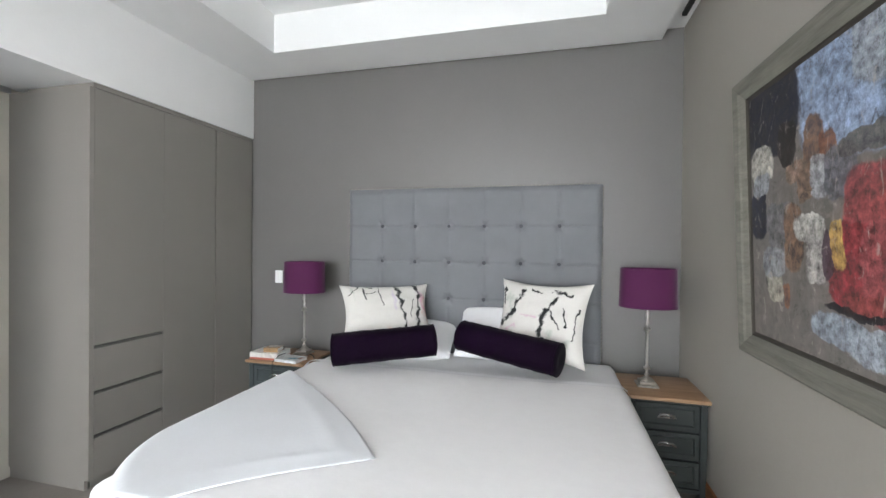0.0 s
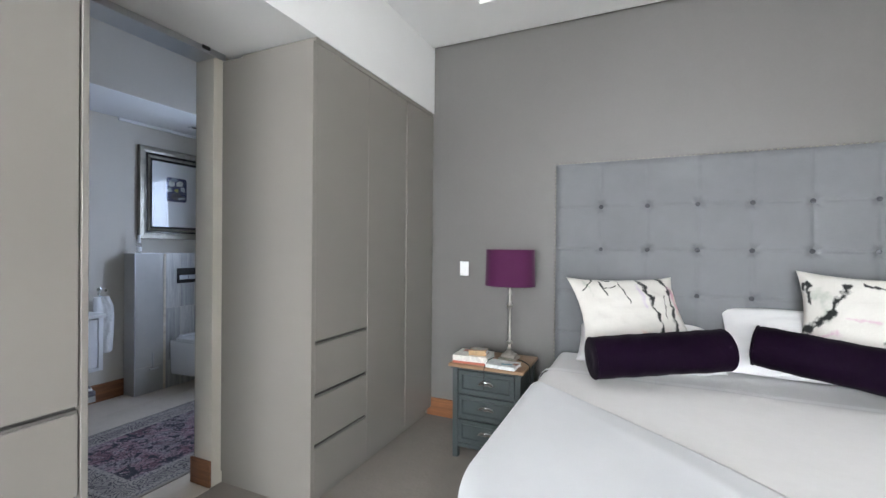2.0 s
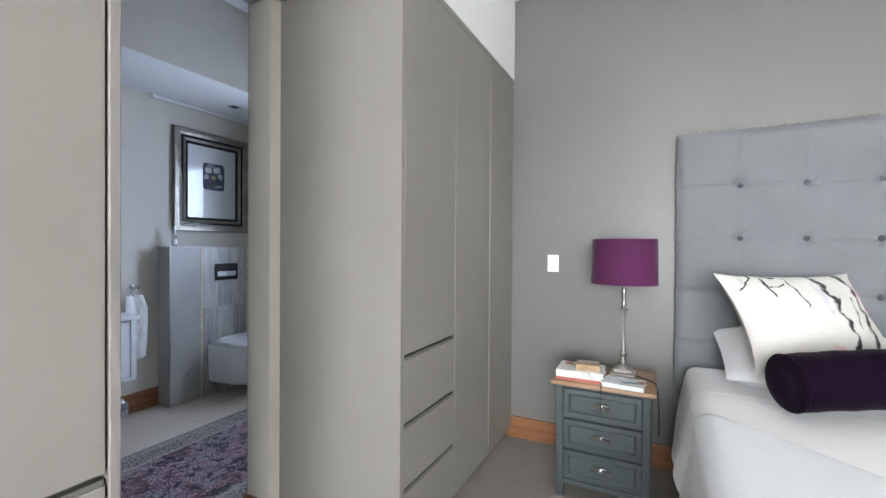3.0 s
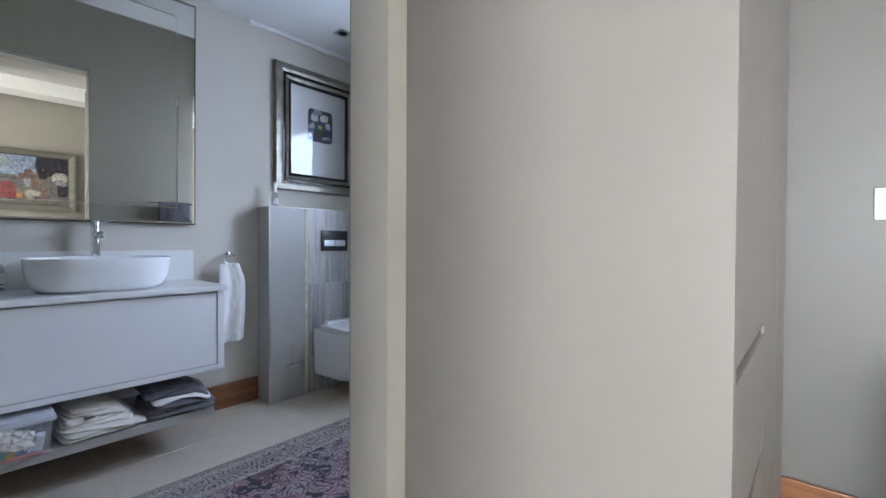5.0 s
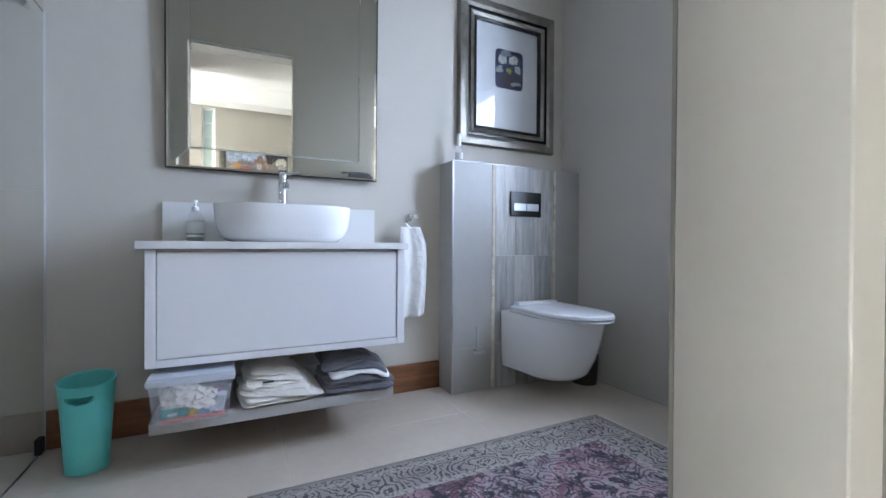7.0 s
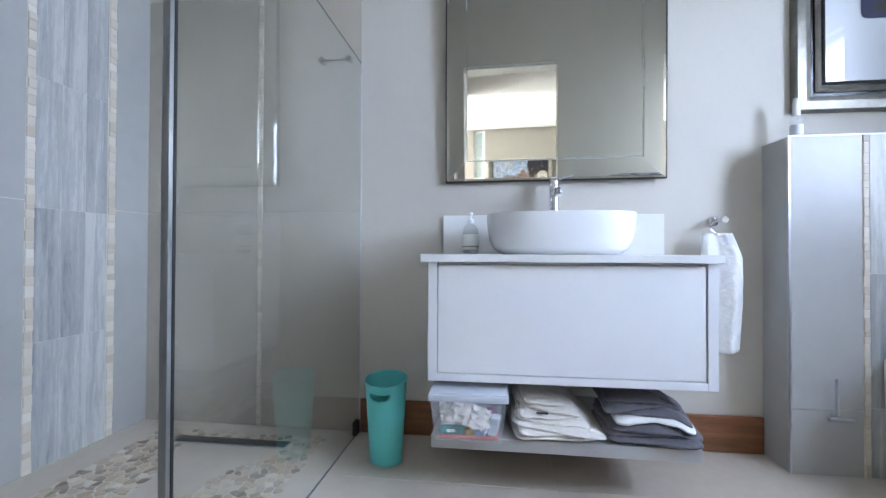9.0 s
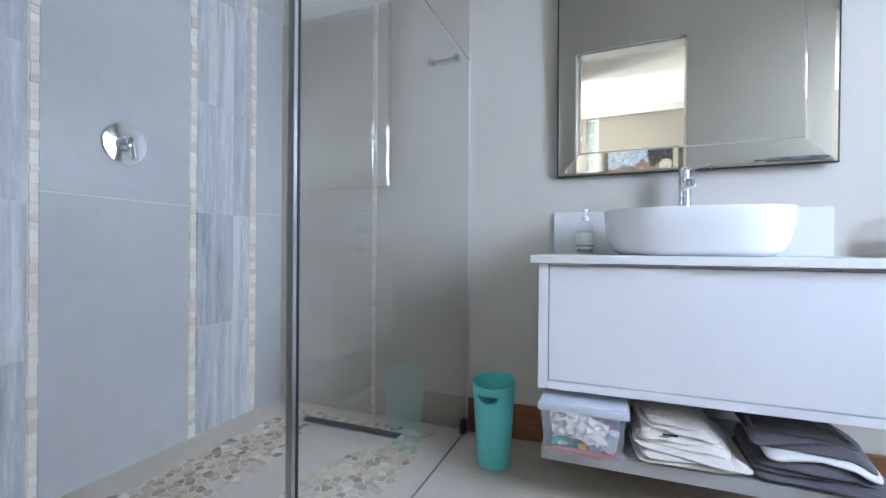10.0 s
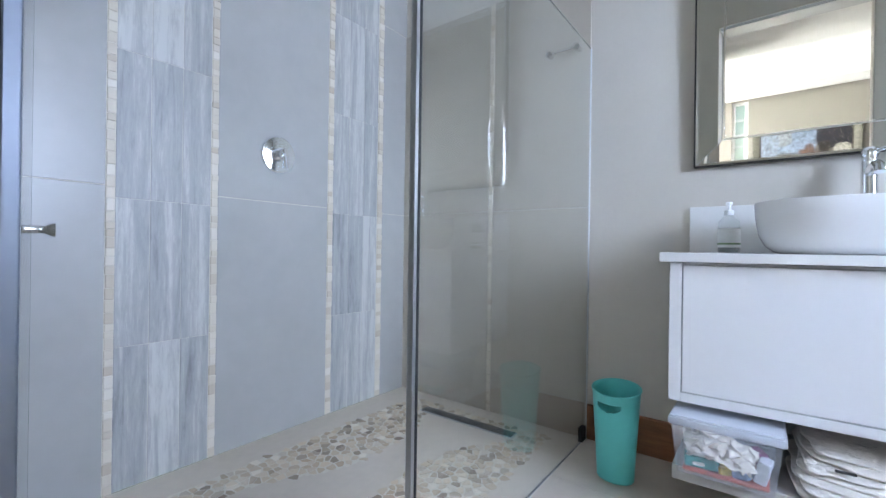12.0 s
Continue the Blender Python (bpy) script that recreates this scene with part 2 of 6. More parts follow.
FROSTED = film("frosted_plastic", (0.80, 0.83, 0.87), 0.52, 0.3)
SOAP = film("clear_soap_plastic", (0.88, 0.91, 0.90), 0.24, 0.1)
NICKEL = plain("bright_nickel", (0.84, 0.84, 0.84), 0.24, 1.0, vary=0.03, bump=0.0)
CARCASS = plain("pale_grey_carcass_board", (0.46, 0.46, 0.47), 0.5, vary=0.03)
# the headboard's velvet made darker, so the dimples' shade is in the colour
BUTTON_SHADED = fabric("shaded_slate_velvet_button", (0.085, 0.088, 0.096), 700, 4.0, 0.1, 0.2, 0.0, 0.8)
SATIN = fabric("white_satin_binding", (0.88, 0.87, 0.88), 900, 5.0, 0.01, 0.08, 0.2, 0.35, 0.6)
BOXP = film("clear_box_plastic", (0.80, 0.84, 0.90), 0.13, 0.1)
ANODISED = plain("dark_anodised_metal", (0.24, 0.27, 0.33), 0.3, 0.9, vary=0.05)
# darker, warmer bathroom wall colour: the unlit dividing wall's shade is painted in
WALL_BATH_SHADED = plain("shaded_olive_bath_wall", (0.40, 0.365, 0.30), 0.7, vary=0.04, patch=1.1, bump=0.08)
# olive-grey tint dims the reflections, in place of shade on the reflected wall
MIRROR = plain("shade_tinted_silver_mirror", (0.765, 0.75, 0.69), 0.01, 1.0, vary=0.0, bump=0.0)

# ---- building helpers ----


def thing(name, at, label, category, group="", turn=0.0, kind=""):
    ob = new(name)
    ob.empty_display_size = 0.1
    ob.matrix_world = pose(*at, 0, 0, turn)
    return tagged(ob, label, category, group, kind)


def part(name, bm, material, parent=None, label="", smooth=False, m=None):
    mesh = bpy.data.meshes.new(name)
    bmesh.ops.recalc_face_normals(bm, faces=bm.faces)
    if smooth:
        for f in bm.faces:
            f.smooth = True
        for e in bm.edges:
            if len(e.link_faces) == 2 and e.calc_face_angle(0) > 0.7:
                e.smooth = False
    bm.to_mesh(mesh)
    bm.free()
    mesh.materials.append(material)
    ob = new(name, mesh)
    ob.parent = parent
    if m is not None:
        ob.matrix_basis = m
    return tagged(ob, label)


def setting(name, bm, material, label, category, smooth=False):
    return tagged(part(name, bm, material, None, label, smooth), label, category, kind="structure")


def block(x0, y0, z0, x1, y1, z1, bevel=0.0, segments=2, bm=None):
    bm = bm or bmesh.new()
    made = bmesh.ops.create_cube(bm, size=1)["verts"]
    for v in made:
        v.co = ((x0 + x1) / 2 + v.co.x * (x1 - x0), (y0 + y1) / 2 + v.co.y * (y1 - y0), (z0 + z1) / 2 + v.co.z * (z1 - z0))
    if bevel:
        edges = list({e for v in made for e in v.link_edges})
        bmesh.ops.bevel(bm, geom=edges, offset=bevel, segments=segments, affect="EDGES", profile=0.5)
    return bm


def prism(points, z0, z1, bm=None):
    """An upright prism on a plan of (x, y) corners."""
    bm = bm or bmesh.new()
    low, high = [bm.verts.new((x, y, z0)) for x, y in points], [bm.verts.new((x, y, z1)) for x, y in points]
    bm.faces.new(low[::-1])
    bm.faces.new(high)
    for i in range(len(points)):
        j = (i + 1) % len(points)
        bm.faces.new((low[i], low[j], high[j], high[i]))
    return bm


def lathe(profile, steps=32, sx=1.0, sy=1.0, bm=None, cap=True):
    """Turns a profile of (radius, z) about the upright axis."""
    bm = bm or bmesh.new()
    rings = []
    for r, z in profile:
        rings.append([bm.verts.new((r * sx * math.cos(2 * math.pi * k / steps), r * sy * math.sin(2 * math.pi * k / steps), z)) for k in range(steps)])
    for a, b in zip(rings, rings[1:]):
        for k in range(steps):
            bm.faces.new((a[k], a[(k + 1) % steps], b[(k + 1) % steps], b[k]))
    if cap:
        for ring, r in ((rings[0], profile[0][0]), (rings[-1], profile[-1][0])):
            if r > 1e-4:
                bm.faces.new(ring)
    return bm


def tube(points, radius, steps=12, bm=None):
    """A round bar along a line of points."""
    bm = bm or bmesh.new()
    pts = [Vector(p) for p in points]
    rings, side = [], None
    for i, p in enumerate(pts):
        way = (pts[min(i + 1, len(pts) - 1)] - pts[max(i - 1, 0)]).normalized()
        if side is None:
            side = way.orthogonal().normalized()
        side = (side - way * side.dot(way)).normalized()
        up = way.cross(side)
        r = radius[i] if isinstance(radius, (list, tuple)) else radius
        rings.append([bm.verts.new(p + r * (side * math.cos(2 * math.pi * k / steps) + up * math.sin(2 * math.pi * k / steps))) for k in range(steps)])
    for a, b in zip(rings, rings[1:]):
        for k in range(steps):
            bm.faces.new((a[k], a[(k + 1) % steps], b[(k + 1) % steps], b[k]))
    bm.faces.new(rings[0])
    bm.faces.new(rings[-1])
    return bm


def sheet(nu, nv, place, bm=None, closed=False):
    """A grid of nu by nv cells whose corners place(u, v) gives, with u and v from 0 to 1."""
    bm = bm or bmesh.new()
    rows = [[bm.verts.new(place(i / nu, j / nv)) for j in range(nv + 1)] for i in range(nu + 1)]
    for i in range(nu):
        for j in range(nv):
            bm.faces.new((rows[i][j], rows[i + 1][j], rows[i + 1][j + 1], rows[i][j + 1]))
    return bm


def frame_ring(y0, z0, y1, z1, profile, bm=None):
    """A mitred picture frame in the yz plane: profile of (inset from the outer edge, x)."""
    bm = bm or bmesh.new()
    rings = [[bm.verts.new((x, y, z)) for y, z in ((y0 + d, z0 + d), (y1 - d, z0 + d), (y1 - d, z1 - d), (y0 + d, z1 - d))] for d, x in profile]
    for a, b in zip(rings, rings[1:]):
        for k in range(4):
            bm.faces.new((a[k], a[(k + 1) % 4], b[(k + 1) % 4], b[k]))
    return bm


def rumple(x, y, z=0.0, scale=3.0):
    return noise.noise((x * scale, y * scale, z * scale))


def pillow_mesh(w, h, thick, seed, n=26, pinch=0.06, m=None):
    """A stuffed cushion, w by h, standing in the xz plane with its foot at z = 0."""
    bm = bmesh.new()
    for s in (1, -1):
        grid = []
        for i in range(n + 1):
            row = []
            for j in range(n + 1):
                u, v = 2 * i / n - 1, 2 * j / n - 1
                e = max(0.0, (1 - abs(u) ** 2.6) * (1 - abs(v) ** 2.6)) ** 0.55
                fx = u * (1 - pinch * (1 - v * v) * abs(u) ** 3)
                fz = v * (1 - pinch * (1 - u * u) * abs(v) ** 3)
                d = thick / 2 * e * (1 + 0.16 * noise.noise((u * 1.7 + seed, v * 1.7, s * 2.0)))
                d += 0.012 * e * noise.noise((u * 5 + seed, v * 5, s * 4.0))
                row.append(bm.verts.new((fx * w / 2, s * d, (fz + 1) * h / 2)))
            grid.append(row)
        for i in range(n):
            for j in range(n):
                bm.faces.new((grid[i][j], grid[i + 1][j], grid[i + 1][j + 1], grid[i][j + 1]))
    bmesh.ops.remove_doubles(bm, verts=bm.verts, dist=0.0006)
    if m is not None:
        bm.transform(m)
    return bm

# ---- the large structure ----
X_VAN, X_BATH, X_BED = -5.177, -3.247, -3.104     # vanity wall, bathroom face and bedroom face of the wall between
Y_HEAD, Y_SHOWER, Y_WC = 3.328, -0.348, 3.432     # wall behind the bed, shower wall, wall beside the toilet
X_RIGHT, Y_BACK = 1.118, -2.3
Z_TOP = 3.30
WX0, WX1 = -1.70, 0.60     # the garden windows

setting("floor", block(X_BED, Y_BACK, -0.10, X_RIGHT, Y_HEAD, 0.0), CARPET, "taupe cut-pile carpet of the bedroom", "floor")
setting("floor_bathroom", block(X_VAN, Y_SHOWER, -0.10, X_BED, Y_WC, -0.0014), GROUT, "grout bed under the beige bathroom floor tiles", "floor")

setting("wall_north", block(X_BED, Y_HEAD, 0, X_RIGHT + 0.15, Y_HEAD + 0.15, Z_TOP), WALL_DARK, "dark warm grey painted wall behind the bed", "wall")
# the wall with the painting is open at the tall narrow window
bm = block(X_RIGHT, 0.90, 0, X_RIGHT + 0.15, Y_HEAD, Z_TOP)
block(X_RIGHT, Y_BACK, 0, X_RIGHT + 0.15, 0.69, Z_TOP, bm=bm)
block(X_RIGHT, 0.69, 0, X_RIGHT + 0.15, 0.90, 0.12, bm=bm)
block(X_RIGHT, 0.69, 3.0, X_RIGHT + 0.15, 0.90, Z_TOP, bm=bm)
setting("wall_east", bm, WALL_WARM, "greige painted wall that carries the painting", "wall")
# the garden side, open at the wide windows
bm = block(-3.2, Y_BACK - 0.15, 0, WX0, Y_BACK, Z_TOP)
block(WX1, Y_BACK - 0.15, 0, X_RIGHT + 0.15, Y_BACK, Z_TOP, bm=bm)
block(WX0, Y_BACK - 0.15, 2.45, WX1, Y_BACK, Z_TOP, bm=bm)
block(WX0, Y_BACK - 0.15, 0, WX1, Y_BACK, 0.25, bm=bm)
setting("wall_south", bm, WALL_WARM, "greige painted wall with the garden windows", "wall")
# the wall between the rooms with the doorway
bm = block(X_BATH, 1.838, 0, X_BED, Y_WC, Z_TOP, 0.002)
setting("wall_west", bm, JAMB, "cream painted wall end and jamb beside the bathroom doorway", "wall")
setting("wall_west_inner", block(X_BATH, Y_BACK, 0, X_BED, 0.935, Z_TOP), WALL_BATH, "painted wall between bedroom and shower", "wall")
setting("wall_lintel", block(X_BATH, 0.935, 2.447, X_BED, 1.836, Z_TOP), WALL_BATH, "painted wall over the bathroom doorway", "wall")
# bathroom walls; the one beside the toilet has the window
setting("wall_vanity", block(X_VAN - 0.15, Y_SHOWER - 0.15, 0, X_VAN, Y_WC + 0.15, Z_TOP), WALL_BATH, "pale grey painted wall behind the vanity", "wall")
setting("wall_shower", block(X_VAN, Y_SHOWER - 0.15, 0, X_BATH, Y_SHOWER - 0.0022, Z_TOP), GROUT, "backing wall of the tiled shower", "wall")
bm = block(X_VAN, Y_WC, 0, -4.32, Y_WC + 0.15, Z_TOP)
block(-3.36, Y_WC, 0, X_BATH, Y_WC + 0.15, Z_TOP, bm=bm)
block(-4.32, Y_WC, 0, -3.36, Y_WC + 0.15, 1.1, bm=bm)
block(-4.32, Y_WC, 2.2, -3.36, Y_WC + 0.15, Z_TOP, bm=bm)
setting("wall_toilet", bm, WALL_BATH, "pale grey painted wall beside the toilet, with a window", "wall")
# thin lining that carries the painted shade of the dividing wall
bm = block(X_BATH - 0.006, 1.840, 0, X_BATH - 0.001, Y_WC, Z_TOP)
block(X_BATH - 0.006, 0.935, 2.447, X_BATH - 0.001, 1.840, Z_TOP, bm=bm)
block(X_BATH - 0.006, Y_SHOWER + 0.01, 0, X_BATH - 0.001, 0.935, Z_TOP, bm=bm)
setting("wall_bath_lining", bm, WALL_BATH_SHADED, "bathroom face of the dividing wall, its shade painted in olive-grey", "wall")

# ceilings
bm = block(-1.885, Y_BACK, 3.28, 0.54, 2.855, 3.34)
block(-2.44, Y_BACK, 2.985, -1.885, Y_HEAD - 0.03, 3.34, bm=bm)
block(0.54, Y_BACK, 2.985, 0.965, Y_HEAD - 0.03, 3.34, bm=bm)
block(-1.885, 2.855, 2.985, 0.54, Y_HEAD - 0.03, 3.34, bm=bm)
block(-1.885, Y_BACK, 2.985, 0.54, -1.4, 3.28, bm=bm)
block(0.965, Y_BACK, 3.07, X_RIGHT, Y_HEAD, 3.34, bm=bm)
setting("ceiling", bm, WHITE, "white plastered tray ceiling with a dropped border", "ceiling")
setting("ceiling_bulkhead", block(X_BED, Y_BACK, 2.462, -2.44, Y_HEAD - 0.001, 3.34), WHITE, "white plastered bulkhead over the built-in cupboards", "ceiling")
bm = block(X_VAN, Y_SHOWER, 3.13, X_BATH, Y_WC, 3.34)
block(X_VAN, Y_SHOWER, 2.515, -4.446, Y_WC, 3.13, bm=bm)
setting("ceiling_bathroom", bm, WHITE, "white bathroom ceiling with a dropped strip over the vanity", "ceiling")
setting("wall_bulkhead", block(-4.446, Y_SHOWER, 2.513, -4.44, Y_WC, 3.129), WALL_BATH, "grey painted upright face of the dropped bathroom ceiling", "wall")
tagged(part("curtain_rail", block(1.045, Y_BACK + 0.05, 3.045, 1.075, 3.12, 3.07, 0.003), BLACK_MATT), "dark curtain rail in the ceiling slot along the wall", "curtain rail", kind="structure")
tagged(part("trim", block(X_VAN + 0.001, 2.45, 2.488, X_VAN + 0.03, Y_WC - 0.002, 2.514, 0.006), WHITE), "white shadow-line trim under the bathroom ceiling", "trim", kind="structure")

# skirting boards
def skirting(x0, y0, x1, y1, material, h=0.145):
    bm = block(x0, y0, 0, x1, y1, h, 0.006)
    tagged(part("baseboard", bm, material), "varnished reddish-brown timber skirting board", "baseboard", kind="structure")


skirting(-2.478, Y_HEAD - 0.018, X_RIGHT - 0.02, Y_HEAD - 0.001, SKIRT)
skirting(X_RIGHT - 0.018, 0.92, X_RIGHT - 0.001, Y_HEAD - 0.02, SKIRT_Y)
skirting(X_VAN + 0.001, 0.765, X_VAN + 0.018, 2.506, SKIRT_Y, 0.155)
bm = block(X_BATH - 0.018, 1.822, 0, X_BED + 0.001, 1.837, 0.15, 0.004)
tagged(part("baseboard", bm, SKIRT), "dark reddish timber skirting block on the doorway jamb", "baseboard", kind="structure")
setting("threshold", block(X_BATH, 0.94, -0.02, X_BED + 0.01, 1.820, 0.004, 0.003), TILE_FLOOR, "pale stone threshold strip in the doorway", "threshold")


def window(name, label, x0, y0, z0, x1, y1, z1, columns, rows, pane_mat, bar=0.03):
    """A glazed window in a wall: outer frame, bars and panes, each pane a part."""
    w = thing(name, ((x0 + x1) / 2, (y0 + y1) / 2, z0), label, "window", kind="structure")
    along_x = abs(x1 - x0) > abs(y1 - y0)
    length, tall = (abs(x1 - x0) if along_x else abs(y1 - y0)), z1 - z0
    t = 0.04

    def slab(a0, b0, a1, b1, th, bevel=0.0):
        return block(a0, -th / 2, b0, a1, th / 2, b1, bevel) if along_x else block(-th / 2, a0, b0, th / 2, a1, b1, bevel)

    h = length / 2
    for a0, b0, a1, b1 in ((-h, 0, -h + t, tall), (h - t, 0, h, tall), (-h + t, 0, h - t, t), (-h + t, tall - t, h - t, tall)):
        part("window_frame", slab(a0, b0, a1, b1, 0.06, 0.004), GLOSS, w)
    cw, rh = (length - 2 * t) / columns, (tall - 2 * t) / rows
    for i in range(1, columns):
        part("mullion", slab(-h + t + i * cw - bar / 2, t, -h + t + i * cw + bar / 2, tall - t, 0.045), GLOSS, w)
    for j in range(1, rows):
        part("glazing_bar", slab(-h + t, t + j * rh - bar / 2, h - t, t + j * rh + bar / 2, 0.04), GLOSS, w)
    for i in range(columns):
        for j in range(rows):
            p = part("pane", slab(-h + t + i * cw + 0.002, t + j * rh + 0.002, -h + t + (i + 1) * cw - 0.002, t + (j + 1) * rh - 0.002, 0.006), pane_mat, w)
            p.visible_shadow = False
    return w


window("window_1", "white-framed garden windows behind the foot of the bed", WX0, Y_BACK - 0.08, 0.25, WX1, Y_BACK - 0.08, 2.45, 2, 1, PICTURE_GLASS)
window("window_2", "tall narrow window with small greenish panes and white bars", X_RIGHT + 0.06, 0.69, 0.12, X_RIGHT + 0.06, 0.90, 3.0, 1, 12, FROST_PANE)
window("window_3", "white-framed bathroom window beside the toilet", -4.32, Y_WC + 0.08, 1.1, -3.36, Y_WC + 0.08, 2.2, 1, 1, PICTURE_GLASS)
setting("ground", block(-60, -60, -0.4, 60, 60, -0.3), plain("garden_lawn", (0.07, 0.10, 0.04), 0.9, vary=0.3), "green garden ground outside the windows", "ground")

# ---- the bedroom ----


def slab_front(name, y0, z0, y1, z1, parent, label="", x=0.0, thick=0.02, mat=None):
    return part(name, block(x - thick, y0, z0, x, y1, z1, 0.0018), mat or LAMINATE, parent, label)


def cupboard(name, at, y0, y1, drawer_y0, drawer_y1, doors, label):
    """A floor-to-bulkhead cupboard: end panels, plinth, three drawers with grip grooves under a door, more doors."""
    c = thing(name, at, label, "cupboard")
    top = 2.43
    part("plinth", block(-0.54, y0 + 0.02, 0, -0.045, y1 - 0.02, 0.068), LAMINATE, c, "recessed greige plinth")
    part("body", block(-0.545, y0 + 0.001, 0.068, -0.024, y1 - 0.001, top - 0.002), GROOVE_SHADE, c)
    part("filler", block(-0.545, y0 - 0.001, top, -0.001, y1, top + 0.03, 0.002), LAMINATE, c, "thin filler strip under the bulkhead")
    z = (0.068, 0.332, 0.598, 0.876)
    for a, b in zip(z, z[1:]):
        d = slab_front("drawer", drawer_y0, a + 0.002, drawer_y1, b - 0.022, c)
        # the groove's shadow is painted with the dark laminate
        part("grip", block(-0.022, drawer_y0, b - 0.022, -0.006, drawer_y1, b - 0.012), GROOVE_SHADE, d, "grip groove with its shade painted dark")
    slab_front("door", drawer_y0, 0.877, drawer_y1, top - 0.004, c)
    for a, b in doors:
        slab_front("door", a, 0.070, b, top - 0.004, c)
    return c


cb = cupboard("built_in_cupboard", (-2.442, 0, 0), 1.925, 3.316, 1.930, 2.399, ((2.401, 2.874), (2.886, 3.312)), "greige laminate built-in cupboard with three drawers, beside the bed wall")
bm = prism([(-0.662, 1.896), (0.0, 1.900), (0.0, 1.928), (-0.662, 1.928)], 0.068, 2.43)
part("end_panel", bm, LAMINATE, cb, "plain greige end panel")
part("end_plinth", prism([(-0.662, 1.904), (-0.045, 1.908), (-0.045, 1.93), (-0.662, 1.93)], 0.0, 0.068), LAMINATE, cb)
cb = cupboard("built_in_cupboard", (-2.480, 0, 0), -1.60, 0.920, 0.42, 0.916, ((-0.10, 0.415), (-0.60, -0.105), (-1.10, -0.605), (-1.59, -1.105)), "greige laminate built-in cupboard with drawers beside the passage")
part("end_panel", block(-0.624, 0.9215, 0.0, 0.004, 0.941, 2.46, 0.002), LAMINATE, cb, "plain greige end panel")

track = thing("sliding_door_track", (-3.155, 0.945, 2.426), "wide aluminium sliding-door track along the passage ceiling", "door track")
part("rail", block(-0.075, 0, 0, 0.072, 0.889, 0.010), ALU, track)
part("lip", block(-0.081, 0, 0, -0.075, 0.889, 0.020), ALU, track)
part("lip", block(0.072, 0, 0, 0.079, 0.946, 0.035, 0.001), ALU, track)
part("stopper", block(0.0795, 0.80, 0.016, 0.088, 0.845, 0.034, 0.002), BLACK_MATT, track, "black end stop")

# bed
BX0, BX1, BY0, BY1, BZ = -1.40, 0.655, 1.03, 3.25, 0.70
bed = thing("bed", ((BX0 + BX1) / 2, (BY0 + BY1) / 2, 0), "king-size bed made up in white linen with a tall tufted headboard", "bed")
BW, BL = (BX1 - BX0) / 2, (BY1 - BY0) / 2
part("base", block(-BW + 0.07, -BL + 0.08, 0.10, BW - 0.07, BL - 0.01, 0.36, 0.02), UPHOLST, bed, "grey upholstered bed base")
for sx in (-1, 1):
    for sy in (-1, 1):
        part("leg", block(sx * (BW - 0.18) - 0.03, sy * (BL - 0.18) - 0.03, 0, sx * (BW - 0.18) + 0.03, sy * (BL - 0.18) + 0.03, 0.10), BLACK_MATT, bed)
part("mattress", block(-BW + 0.05, -BL + 0.06, 0.362, BW - 0.05, BL, 0.655, 0.05, 4), LINEN, bed, smooth=True)


def drape_z(d, hang, radius):
    """Outward reach and drop of a cloth that rolls over an edge: d is the run past the edge."""
    q = radius * math.pi / 2
    if d <= 0:
        return d, 0.0
    if d < q:
        a = d / radius
        return radius * math.sin(a), -radius * (1 - math.cos(a))
    return radius, -radius - min(d - q, hang)


def cover(x0, x1, y0, y1, top, hang, foot, radius, swell, mat, name, label, seed, y_top=None, n=(90, 80)):
    """A cloth over the mattress: it rolls over both sides and the foot and hangs down."""
    corner = 0.42
    fold_run = hang + radius * 0.6

    def place(u, v):
        s = x0 - fold_run + u * (x1 - x0 + 2 * fold_run)
        t0 = (y0 - (foot + radius * 0.6 if foot else 0)) + v * (y1 - y0 + (foot + radius * 0.6 if foot else 0))
        # nearest spot of the top, whose foot corners are rounded
        cx, cy = min(max(s, x0), x1), max(t0, y0) if foot else t0
        if foot:
            kx, ky = min(max(s, x0 + corner), x1 - corner), max(t0, y0 + corner)
            if t0 < y0 + corner and (s < x0 + corner or s > x1 - corner):
                off = Vector((s - kx, t0 - ky))
                if off.length > corner:
                    cx, cy = Vector((kx, ky)) + off.normalized() * corner
                else:
                    cx, cy = s, t0
        out = Vector((s - cx, t0 - cy))
        d = out.length
        x, y, drop = s, t0, 0.0
        if d > 1e-6:
            way = out / d
            o, drop = drape_z(d, hang, radius)
            fold = max(0.0, -drop - radius) * 0.12
            o += max(0.0, -drop - radius) * 0.16
            w = math.sin((s - t0) * 9 + seed) * 0.6 + rumple(s, t0, seed, 2.2)
            x, y = Vector((cx, cy)) + way * (o + fold * w)
        z = top + drop + swell * (rumple(x, y, seed, 1.7) * 0.6 + rumple(x, y, seed + 5, 5.0) * 0.25) * (1 if drop == 0 else 0.5)
        return (x, y, max(z, 0.05))
    part_bm = sheet(n[0], n[1], place)
    return part(name, part_bm, mat, bed, label, smooth=True)


cover(-BW + 0.05, BW - 0.05, -BL + 0.06, BL - 0.10, 0.672, 0.36, 0.36, 0.055, 0.010, LINEN, "sheet", "smooth white sheet", 1.3)
cover(-BW + 0.055, BW - 0.055, -BL + 0.06, BL - 0.66, 0.690, 0.30, 0.34, 0.065, 0.014, QUILT, "quilted_cover", "white matelasse bed cover with a raised floral stitch", 4.1)
cover(-BW + 0.056, BW - 0.056, BL - 0.70, BL - 0.655, 0.706, 0.28, 0.0, 0.068, 0.012, SATIN, "sheet_fold", "white satin-edged fold of the cover", 4.1, n=(90, 3))

hb = thing("headboard", (-0.434, 3.326, 0), "tall square-tufted slate grey velvet headboard with nailhead edge against the wall", "headboard")
